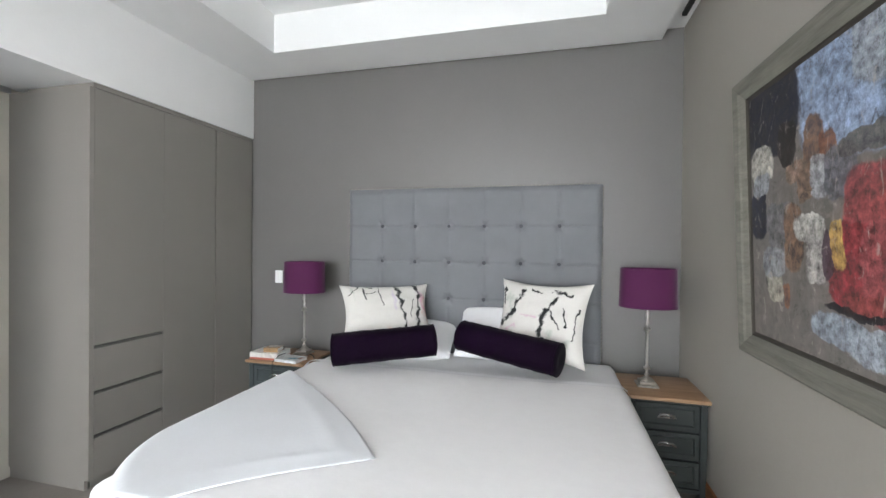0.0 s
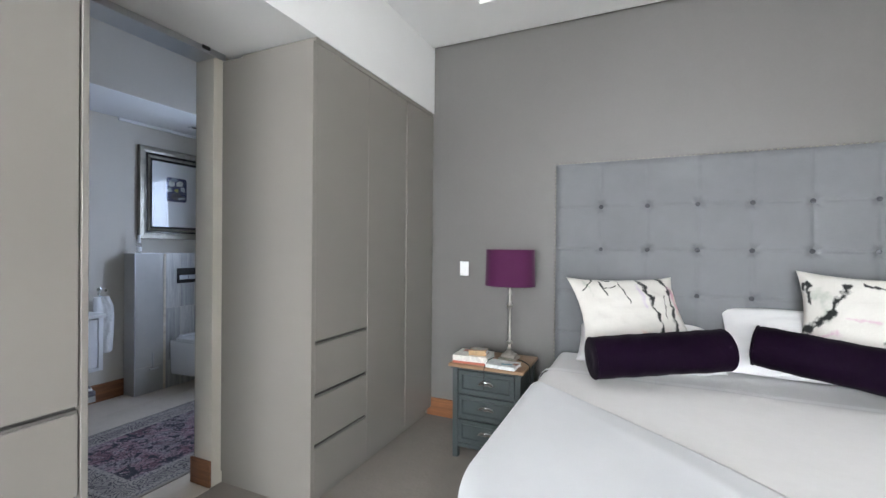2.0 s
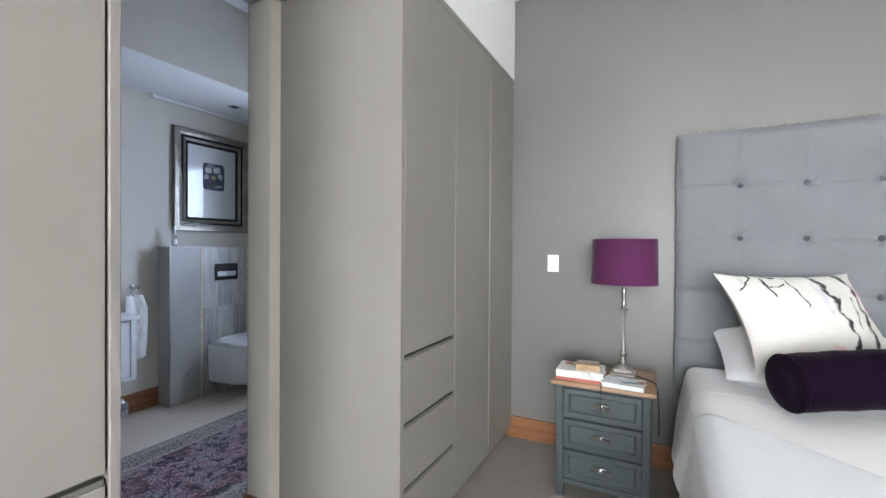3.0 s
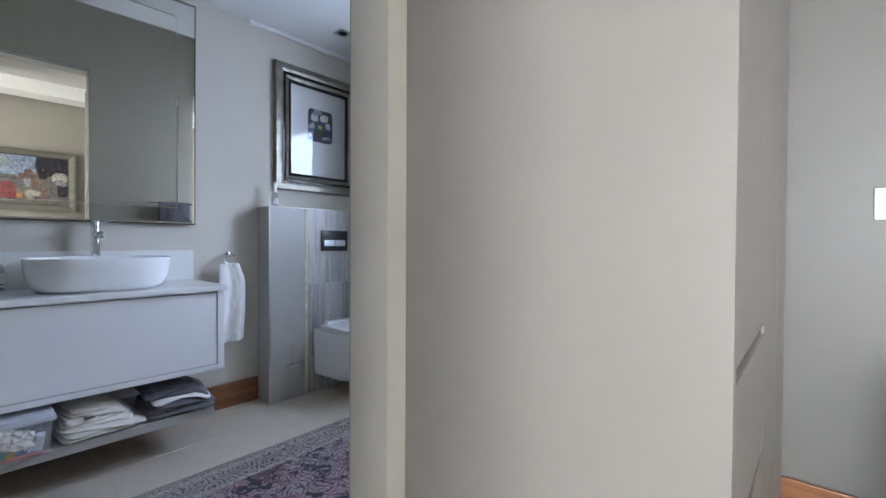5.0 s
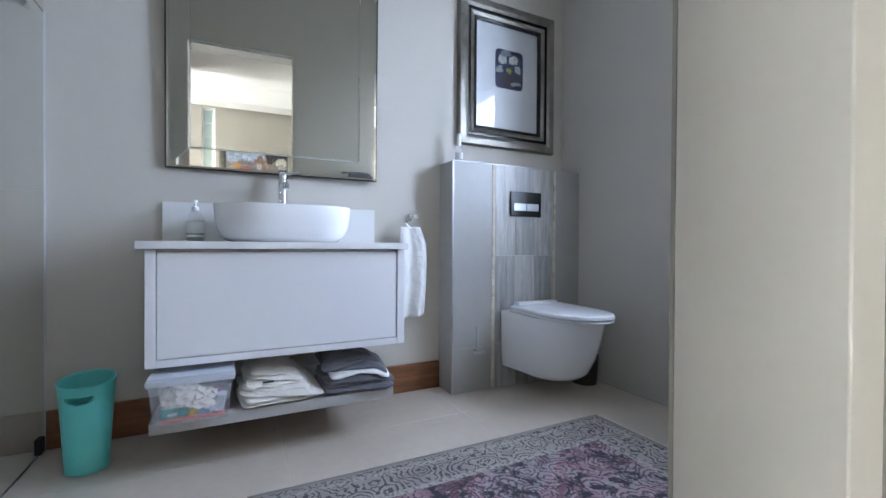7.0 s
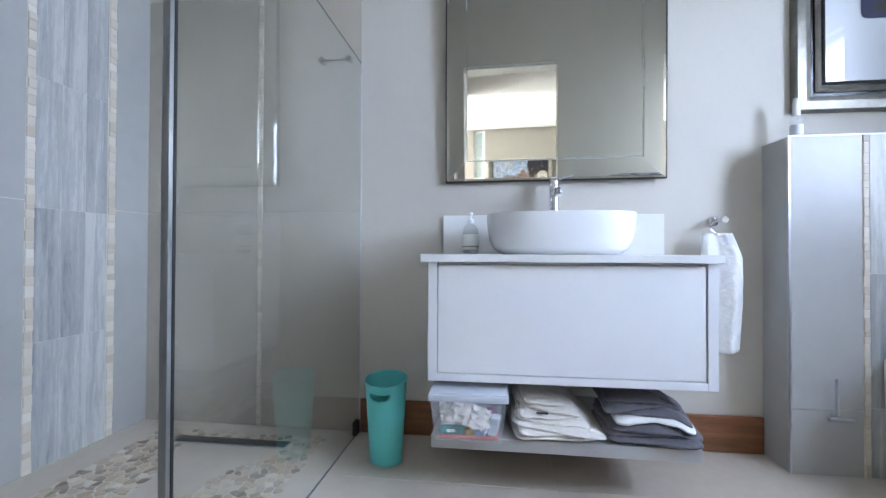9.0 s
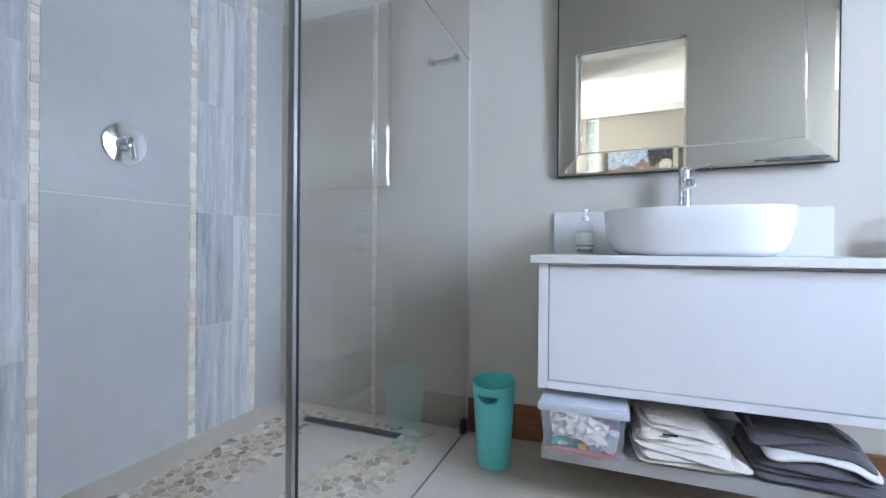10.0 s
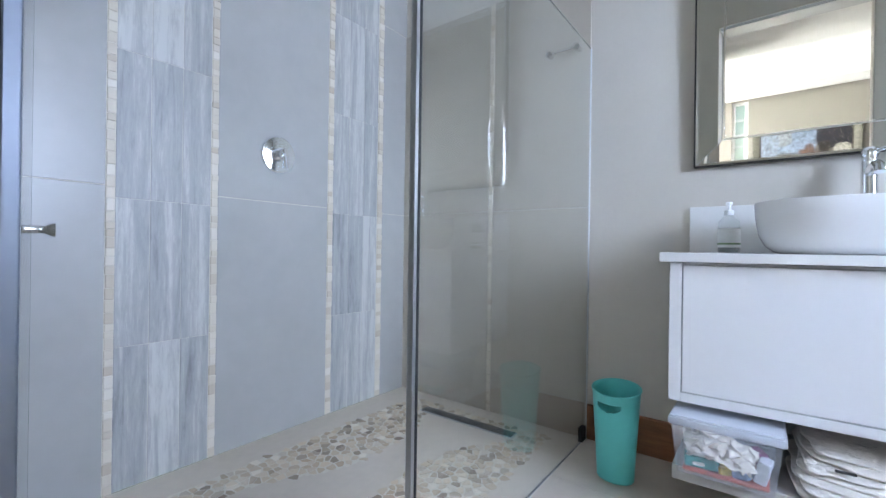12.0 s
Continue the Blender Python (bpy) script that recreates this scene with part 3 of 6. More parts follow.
HB0, HB1, HBZ0, HBZ1 = -1.015, 1.015, 0.52, 1.965
BUTTONS = [(-0.7125 + 0.285 * i, 1.657 - 0.289 * j) for i in range(6) for j in range(4)]


def tuft(u, v):
    x, z = HB0 + u * (HB1 - HB0), HBZ0 + v * (HBZ1 - HBZ0)
    edge = min(x - HB0, HB1 - x, HBZ1 - z, 0.06)
    d = -0.062 + 0.028 * (1 - min(1.0, max(0.0, edge) / 0.05)) ** 2
    dip = 0.0
    for bx, bz in BUTTONS:
        r2 = (x - bx) ** 2 + (z - bz) ** 2
        if r2 < 0.02:
            star = 1 + 0.35 * math.cos(6 * math.atan2(z - bz, x - bx) + bx * 9)
            dip = max(dip, 0.024 * math.exp(-r2 / (0.00085 * star)) + 0.004 * math.exp(-r2 / 0.004))
    across = abs((z - 1.657 + 0.289 * 20 + 0.1445) % 0.289 - 0.1445)
    upright = abs((x + 0.7125 + 0.285 * 20 + 0.1425) % 0.285 - 0.1425)
    if z < 1.80:
        dip = max(dip, 0.0075 * math.exp(-(across / 0.006) ** 2))
    if abs(x) < 0.80:
        dip = max(dip, 0.0042 * math.exp(-(upright / 0.010) ** 2))
    return (x, d + dip - 0.006 * (noise.noise((x * 4, z * 4, 2.0))), z)


part("upholstery", sheet(260, 190, tuft), UPHOLST, hb, "button-tufted velvet face", smooth=True)
part("back_frame", block(HB0 - 0.002, -0.036, HBZ0, HB1 + 0.002, 0, HBZ1 + 0.002, 0.006), UPHOLST, hb)
for sx in (-0.8, 0.8):
    part("leg", block(sx - 0.04, -0.03, 0, sx + 0.04, -0.004, HBZ0), BLACK_MATT, hb)
bm0 = lathe([(0.0, -0.006), (0.010, -0.004), (0.013, 0.0), (0.009, 0.005), (0.0, 0.007)], 10, cap=False)
bm0.transform(pose(0, 0, 0, 90))
button_mesh = None
for bx, bz in BUTTONS:
    if button_mesh is None:
        ob = part("button", bm0, BUTTON_SHADED, hb, "sunken covered button, darkened for the dimple's shade", smooth=True)
        button_mesh = ob.data
    else:
        ob = new("button", button_mesh)
        ob.parent = hb
    ob.location = (bx, -0.0405, bz)
    ob.scale = (1.15, 0.85, 1.15)
nail = None
spots = [(HB0 - 0.004, 0.56 + 0.028 * k) for k in range(50)] + [(HB1 + 0.004, 0.56 + 0.028 * k) for k in range(50)] + [(HB0 + 0.02 + 0.03 * k, HBZ1 + 0.004) for k in range(67)]
for x, z in spots:
    if nail is None:
        b = bmesh.new()
        bmesh.ops.create_icosphere(b, subdivisions=1, radius=0.007)
        ob = part("nailhead", b, PEWTER, hb, smooth=True)
        nail = ob.data
    else:
        ob = new("nailhead", nail)
        ob.parent = hb
    ob.location = (x, -0.030, z)


# the fleece throw folded across the foot of the bed
def throw_place(u, v):
    y = 1.00 + v * 1.33
    if y > 1.44:
        k = (y - 1.44) / 0.89
        xr = -0.40 - 0.97 * k + 0.07 * math.sin(k * math.pi)
    else:
        k = (1.44 - y) / 0.44
        xr = -0.40 - 0.55 * k - 0.05 * math.sin(k * math.pi)
    left = BX0 + 0.055 + 0.26 * (max(0.0, 1.50 - y) / 0.5) ** 2
    s = (left - 0.30) + u * (xr - left + 0.30)
    lift = 0.006 - 0.003 * math.exp(-((1 - u) * 14) ** 2)
    if s < left:
        o, dz = drape_z(left - s, 0.3, 0.075)
        x, z = left - o, 0.705 + dz
        x -= max(0, -dz - 0.07) * 0.08 * math.sin(y * 7)
    else:
        x, z = s, 0.705
        z += 0.010 * rumple(x, y, 4.1, 1.7) + 0.005 * math.exp(-((s - (xr - 0.16)) / 0.05) ** 2) * (0.6 + 0.4 * math.sin(y * 5))
    return (x, y, z + lift)


tagged(part("throw_blanket", sheet(70, 60, throw_place), THROW, smooth=True), "pale grey fleece throw folded cornerwise over the bed", "blanket")
bpy.data.objects["throw_blanket"].modifiers.new("thickness", "SOLIDIFY").thickness = 0.004


def cushion_art(name, seed, strokes):
    """Loose brush strokes (x, z to x, z, width, ink) with ragged, washed edges on ivory cotton."""
    inks = {"black": (0.012, 0.014, 0.014), "sage": (0.30, 0.36, 0.29), "pink": (0.55, 0.20, 0.40), "coral": (0.62, 0.24, 0.16), "lilac": (0.50, 0.40, 0.56)}
    m = Nodes(name)
    col = m.ramp(m.noise(400, 1), [(0.3, (0.58, 0.555, 0.51)), (0.7, (0.68, 0.655, 0.615))])
    s = m.split()
    wob = m.split(m.node("ShaderNodeTexNoise", Vector=m.coord, Scale=9.0 + seed * 0.1, Detail=2.5, Roughness=0.6).outputs["Color"])
    u = m.math("ADD", s[0], m.math("MULTIPLY", m.math("SUBTRACT", wob[0], 0.5), 0.10))
    v = m.math("ADD", m.math("SUBTRACT", s[2], 0.265), m.math("MULTIPLY", m.math("SUBTRACT", wob[1], 0.5), 0.10))
    body = m.noise(16.0, 4, 0.65)
    dry = m.noise(55.0, 3, 0.7, m.stretched(1.0, 1.0, 0.35))
    for x0, z0, x1, z1, width, ink in strokes:
        dx, dz = x1 - x0, z1 - z0
        size = dx * dx + dz * dz
        pu, pv = m.math("SUBTRACT", u, x0), m.math("SUBTRACT", v, z0)
        along = m.math("ADD", m.math("MULTIPLY", pu, dx / size), m.math("MULTIPLY", pv, dz / size), True)
        eu, ev = m.math("SUBTRACT", pu, m.math("MULTIPLY", along, dx)), m.math("SUBTRACT", pv, m.math("MULTIPLY", along, dz))
        far = m.math("SQRT", m.math("ADD", m.math("MULTIPLY", eu, eu), m.math("MULTIPLY", ev, ev)))
        width *= 1.45 if ink == "black" else 1.5
        reach = m.math("MULTIPLY", m.math("SUBTRACT", m.math("MULTIPLY", body, 2.9), 0.60), width)
        mask = m.math("MULTIPLY", m.math("SUBTRACT", reach, far), (1.6 if ink == "black" else 0.7) / width, True)
        strength = m.math("MULTIPLY", m.math("ADD", dry, 0.45 if ink == "black" else 0.35), 1.2 if ink == "black" else 0.95, True)
        col = m.mix(m.math("MULTIPLY", mask, strength), col, inks[ink])
    m.bump(m.noise(9, 4), 0.25, 0.02)
    return m.finish(col, 0.9, 0.0, Sheen_Weight=0.1)


INK_A = [
    (-0.27, 0.18, -0.22, 0.06, 0.010, "sage"), (0.27, 0.05, 0.30, -0.10, 0.030, "coral"), (0.24, 0.10, 0.27, 0.0, 0.022, "pink"), (0.05, 0.14, 0.06, -0.02, 0.014, "lilac"), (0.0, -0.17, 0.06, -0.19, 0.016, "coral"),
    (-0.28, 0.10, -0.20, 0.20, 0.005, "black"), (-0.20, 0.20, -0.10, 0.17, 0.005, "black"), (-0.16, 0.16, -0.14, 0.04, 0.007, "black"), (-0.06, 0.16, -0.04, 0.0, 0.005, "black"), (-0.14, 0.10, -0.08, 0.12, 0.004, "black"),
    (0.05, 0.19, 0.10, 0.10, 0.012, "black"), (0.09, 0.12, 0.12, -0.20, 0.010, "black"), (0.08, 0.20, 0.18, 0.19, 0.010, "black"), (0.22, 0.20, 0.24, 0.08, 0.016, "black"), (0.23, 0.08, 0.21, -0.20, 0.009, "black"), (0.18, 0.06, 0.17, -0.10, 0.004, "black"),
]
INK_B = [
    (-0.24, 0.14, -0.18, 0.04, 0.034, "sage"), (-0.12, 0.02, 0.0, 0.02, 0.010, "pink"), (-0.22, -0.10, -0.14, -0.04, 0.010, "pink"), (0.10, -0.06, 0.08, -0.16, 0.020, "sage"), (0.22, -0.10, 0.20, -0.22, 0.016, "sage"),
    (-0.29, 0.22, -0.27, 0.10, 0.009, "black"), (-0.13, 0.19, -0.17, 0.06, 0.015, "black"), (-0.16, 0.05, -0.30, -0.06, 0.018, "black"), (-0.05, 0.20, 0.03, 0.19, 0.009, "black"),
    (0.10, 0.20, 0.22, 0.19, 0.010, "black"), (0.12, 0.17, 0.08, 0.08, 0.012, "black"), (0.07, 0.07, 0.02, -0.10, 0.018, "black"), (0.02, -0.12, 0.14, -0.13, 0.014, "black"), (0.10, 0.06, 0.16, -0.03, 0.007, "black"), (0.18, 0.08, 0.20, -0.02, 0.007, "black"),
    (0.14, -0.12, 0.22, -0.22, 0.008, "black"), (0.27, 0.10, 0.24, -0.10, 0.005, "black"),
]


def cushion(name, label, w, h, thick, m, mat, seed, pinch=0.07):
    """A cushion standing at the pose m, its front to -y."""
    ob = part(name, pillow_mesh(w, h, thick, seed, pinch=pinch), mat, None, label, smooth=True)
    ob.matrix_world = m
    return tagged(ob, label, "pillow" if "pillow" in name else "cushion")


cushion("pillow", "plump white cotton sleeping pillow against the headboard", 0.78, 0.46, 0.23, pose(-0.86, 2.88, 0.700, -70, 0, 3), LINEN, 3.0, 0.03)
cushion("pillow", "white cotton sleeping pillow with a stitched border against the headboard", 0.78, 0.45, 0.22, pose(-0.07, 2.96, 0.700, -46, 0, -2), LINEN, 7.0, 0.03)
cushion("scatter_cushion", "ivory cushion with black ink strokes and pale washes", 0.68, 0.48, 0.17, pose(-0.885, 2.800, 0.795, -33, 0, 31), cushion_art("ink_print_cotton_a", 5, INK_A), 12.0, 0.13)
cushion("scatter_cushion", "square ivory cushion with bold black and pink ink strokes", 0.67, 0.55, 0.18, pose(0.125, 2.860, 0.735, -17, 0, -23), cushion_art("ink_print_cotton_b", 21, INK_B), 15.0, 0.13)


def bolster(a, b, r, label, seed):
    a, b = Vector(a), Vector(b)
    way = (b - a).normalized()
    length = (b - a).length
    bm = bmesh.new()
    steps, rings = 36, []
    prof = [(0.0, 0.012), (0.35, 0.006), (0.75, 0.0), (0.93, 0.006), (1.0, 0.03)]
    runs = [(f * r, d) for f, d in prof] + [(r * (1 + 0.015 * math.sin(k * 1.9)), 0.05 + (length - 0.1) * k / 16) for k in range(17)] + [(f * r, length - d) for f, d in prof[::-1]]
    for rad, t in runs:
        rings.append([])
        for k in range(steps):
            ang = 2 * math.pi * k / steps
            w = 1 + 0.03 * noise.noise((math.cos(ang) * 1.3 + seed, math.sin(ang) * 1.3, t * 5))
            y, z = rad * w * math.cos(ang), rad * w * math.sin(ang)
            if z < 0:
                z *= 0.90
            rings[-1].append(bm.verts.new((t, y, z)))
    for p, q in zip(rings, rings[1:]):
        for k in range(steps):
            bm.faces.new((p[k], p[(k + 1) % steps], q[(k + 1) % steps], q[k]))
    bmesh.ops.remove_doubles(bm, verts=bm.verts, dist=0.0002)
    th = thing("bolster_cushion", a, label, "cushion", "velvet bolsters on the bed")
    th.matrix_world = Matrix.Translation(a) @ way.to_track_quat("X", "Z").to_matrix().to_4x4()
    part("cover", bm, VELVET, th, smooth=True)
    for t in (0.012, length - 0.012):
        ring = [(t, r * 0.965 * math.cos(2 * math.pi * k / 36), r * 0.965 * math.sin(2 * math.pi * k / 36) * (0.9 if math.sin(2 * math.pi * k / 36) < 0 else 1)) for k in range(37)]
        part("piping", tube(ring, 0.0055, 6), VELVET, th, smooth=True)
    return th


bolster((-1.130, 2.420, 0.822), (-0.515, 2.690, 0.872), 0.108, "deep purple velvet bolster lying on the bed cover", 1.0)
bolster((-0.375, 2.845, 0.880), (0.285, 2.600, 0.818), 0.108, "deep purple velvet bolster lying slantwise on the bed cover", 5.0)


# bedside cabinets
def cup_handle(parent, x, y, z):
    """A half-round cup pull, open below."""
    def place(u, v):
        a, b = math.pi * u, math.pi / 2 * v
        return (x + 0.050 * math.cos(a) * (0.25 + 0.75 * math.cos(b)), y - 0.030 * math.sin(b) * (0.3 + 0.7 * math.sin(a)), z - 0.008 + 0.035 * math.sin(a) * math.cos(b * 0.6))
    h = part("cup_handle", sheet(18, 8, place), NICKEL, parent, "shiny cup handle", smooth=True)
    part("flange", block(x - 0.052, y - 0.003, z - 0.012, x + 0.052, y, z - 0.002, 0.001), NICKEL, h)


def bedside(at, w, d, top, paint, label):
    n = thing("bedside_cabinet", at, label, "bedside cabinet", "bedside cabinets")
    t = 0.022
    part("top", block(-w / 2 - 0.022, -d / 2 - 0.022, top - t, w / 2 + 0.022, d / 2 + 0.01, top, 0.006, 3), OAK, n, "oiled oak top", smooth=True)
    part("moulding", block(-w / 2 - 0.010, -d / 2 - 0.010, top - t - 0.012, w / 2 + 0.010, d / 2, top - t, 0.004), paint, n)
    body_top = top - t - 0.012
    for sx in (-1, 1):
        for y0 in (-d / 2, d / 2 - 0.04):
            x0 = sx * (w / 2 - 0.018) - 0.018
            bm = block(x0, y0, 0, x0 + 0.036, y0 + 0.04, body_top, 0.002)
            for v in bm.verts:
                if v.co.z < 0.01:
                    v.co.x += -sx * 0.004
            part("leg", bm, paint, n)
        part("side_panel", block(sx * (w / 2 - 0.012) - 0.006, -d / 2 + 0.04, 0.09, sx * (w / 2 - 0.012) + 0.006, d / 2 - 0.04, body_top), paint, n)
    part("back_panel", block(-w / 2 + 0.03, d / 2 - 0.012, 0.09, w / 2 - 0.03, d / 2 - 0.004, body_top), paint, n)
    part("body", block(-w / 2 + 0.03, -d / 2 + 0.025, 0.085, w / 2 - 0.03, d / 2 - 0.013, body_top - 0.002), paint, n)
    bottom, gap = 0.095, 0.012
    dh = (body_top - bottom - 3 * gap) / 3
    for k in range(3):
        z0 = bottom + gap / 2 + k * (dh + gap)
        x0, x1 = -w / 2 + 0.040, w / 2 - 0.040
        dr = part("drawer", block(x0, -d / 2 + 0.010, z0, x1, -d / 2 + 0.026, z0 + dh, 0.001), paint, n)
        f = 0.026
        ring = bmesh.new()
        lip = [[ring.verts.new((x, y, z)) for x, z in ((x0 + i, z0 + i), (x1 - i, z0 + i), (x1 - i, z0 + dh - i), (x0 + i, z0 + dh - i))] for i, y in ((0, -d / 2 + 0.010), (0.002, -d / 2 + 0.002), (f, -d / 2 + 0.002), (f + 0.008, -d / 2 + 0.010))]
        for p, q in zip(lip, lip[1:]):
            for c in range(4):
                ring.faces.new((p[c], p[(c + 1) % 4], q[(c + 1) % 4], q[c]))
        part("drawer_frame", ring, paint, dr)
        cup_handle(dr, 0, -d / 2 + 0.010, z0 + dh / 2)
    bm = block(-w / 2 + 0.03, -d / 2 + 0.006, 0.070, w / 2 - 0.03, -d / 2 + 0.02, 0.095, 0.002)
    part("apron", bm, paint, n)
    return n


NS = 0.615
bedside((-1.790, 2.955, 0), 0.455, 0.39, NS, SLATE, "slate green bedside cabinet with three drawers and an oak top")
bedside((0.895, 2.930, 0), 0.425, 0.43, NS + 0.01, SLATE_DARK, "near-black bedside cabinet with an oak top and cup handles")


def table_lamp(at, label, turn=0.0, sx=1.0):
    lamp = thing("table_lamp", at, label, "table lamp", "bedside lamps", turn)
    part("foot", block(-0.062, -0.062, 0, 0.062, 0.062, 0.014, 0.004), SILVER, lamp)
    part("plinth", block(-0.047, -0.047, 0.014, 0.047, 0.047, 0.034, 0.006), SILVER, lamp)
    prof = [(0.040, 0.034), (0.036, 0.042), (0.022, 0.052), (0.012, 0.060), (0.017, 0.070), (0.010, 0.080), (0.009, 0.098), (0.019, 0.108), (0.021, 0.116), (0.010, 0.126), (0.0085, 0.136), (0.0085, 0.335), (0.011, 0.345),
            (0.021, 0.356), (0.022, 0.364), (0.012, 0.376), (0.009, 0.39), (0.009, 0.43), (0.013, 0.44), (0.011, 0.47), (0.007, 0.48), (0.007, 0.52)]
    part("stem", lathe(prof, 24), SILVER, lamp, "turned antique-silver stem", smooth=True)
    z0, z1 = 0.500, 0.745
    wall = [(0.172, z0), (0.166, z1), (0.1635, z1), (0.1695, z0), (0.172, z0)]
    part("shade", lathe(wall, 56, sx, 0.82, cap=False), SHADE, lamp, "plum cloth drum shade", smooth=True)
    part("shade_trim", lathe([(0.1725, z0 - 0.001), (0.1735, z0 + 0.006), (0.1722, z0 + 0.007)], 56, sx, 0.82, cap=False), SHADE, lamp, smooth=True)
    part("spider", block(-0.165 * sx, -0.003, z1 - 0.022, 0.165 * sx, 0.003, z1 - 0.018), SILVER, lamp)
    part("bulb", lathe([(0.012, 0.52), (0.014, 0.54), (0.030, 0.585), (0.027, 0.61), (0.012, 0.625), (0.0, 0.628)], 16), GLOSS, lamp, "unlit white bulb", smooth=True)
    return lamp


table_lamp((-1.708, 3.02, NS), "unlit antique-silver table lamp with a plum drum shade beside books")
table_lamp((0.820, 2.915, NS + 0.01), "unlit antique-silver table lamp with a plum shade by the painting wall", 0, 1.0)
cord = [(-1.66, 3.02, NS + 0.005), (-1.60, 2.97, NS + 0.006), (-1.565, 2.93, NS + 0.006), (-1.545, 2.90, NS + 0.004), (-1.535, 2.87, NS - 0.03), (-1.530, 2.86, NS - 0.12), (-1.529, 2.88, NS - 0.25)]
tagged(part("lamp_cord", tube(cord, 0.0035, 8), BLACK_MATT, smooth=True), "thin black lamp cord trailing over the cabinet edge", "cord")
cord = [(-1.77, 2.86, NS + 0.038), (-1.785, 2.80, NS + 0.034), (-1.79, 2.750, NS + 0.012), (-1.79, 2.728, NS - 0.01), (-1.79, 2.726, NS - 0.06), (-1.79, 2.728, NS - 0.14)]
tagged(part("charger_cord", tube(cord, 0.0028, 8), BLACK_MATT, smooth=True), "thin black charging cord hanging down the drawers", "cord")


def book(at, w, d, h, turn, cover_mat, label):
    b = thing("book", at, label, "book", "books on the bedside cabinet", turn)
    t = 0.0025
    part("cover", block(-w / 2, -d / 2, 0, w / 2, d / 2, t), cover_mat, b)
    part("cover", block(-w / 2, -d / 2, h - t, w / 2, d / 2, h, 0.0006), cover_mat, b)
    part("spine", block(-w / 2, -d / 2, t, w / 2, -d / 2 + t, h - t), cover_mat, b)
    part("pages", block(-w / 2 + 0.004, -d / 2 + t + 0.001, t, w / 2 - 0.004, d / 2 - 0.005, h - t), PAPER, b, "cream page block")
    return b


def jacket(name, ground, blobs):
    return picture(name, ground, blobs, 0.35, 0.02, 12, "xy", 0.02)


J_WHITE = jacket("white_book_jacket", (0.74, 0.72, 0.68), [(0.05, 0.03, 0.04, 0.05, (0.10, 0.10, 0.10)), (-0.07, 0.05, 0.02, 0.03, (0.45, 0.06, 0.04)), (-0.03, 0.02, 0.03, 0.02, (0.40, 0.30, 0.18))])
J_PALE = jacket("pale_blue_book_jacket", (0.70, 0.72, 0.73), [(0.03, -0.02, 0.04, 0.02, (0.12, 0.34, 0.42)), (0.08, 0.01, 0.02, 0.03, (0.30, 0.12, 0.08))])
J_BROWN = jacket("kraft_brown_cover", (0.42, 0.27, 0.14), [(0.0, 0.02, 0.05, 0.03, (0.52, 0.50, 0.46))])
RED_COVER = plain("brick_red_cover", (0.42, 0.12, 0.08), 0.45)
book((-1.905, 2.865, NS), 0.235, 0.19, 0.016, 2, RED_COVER, "thin brick-red book under a larger white one")
book((-1.905, 2.865, NS + 0.016), 0.235, 0.19, 0.036, 2, J_WHITE, "thick white illustrated book with dark picture on its cover")
book((-1.690, 2.815, NS), 0.195, 0.14, 0.022, -4, J_PALE, "pale paperback with a blue motif")
book((-1.870, 2.855, NS + 0.052), 0.115, 0.10, 0.030, 8, J_BROWN, "small kraft-brown notebook on top of the pile")

sw = thing("light_switch", (-2.163, Y_HEAD, 1.205), "white rectangular light switch on the dark grey wall", "light switch")
part("plate", block(-0.036, -0.009, -0.056, 0.036, 0, 0.056, 0.003), PLASTIC_W, sw)
part("rocker", block(-0.011, -0.013, -0.022, 0.011, -0.009, 0.022, 0.002), PLASTIC_W, sw)
part("rocker", block(-0.011, -0.0125, 0.026, 0.011, -0.009, 0.042, 0.0015), PLASTIC_W, sw)

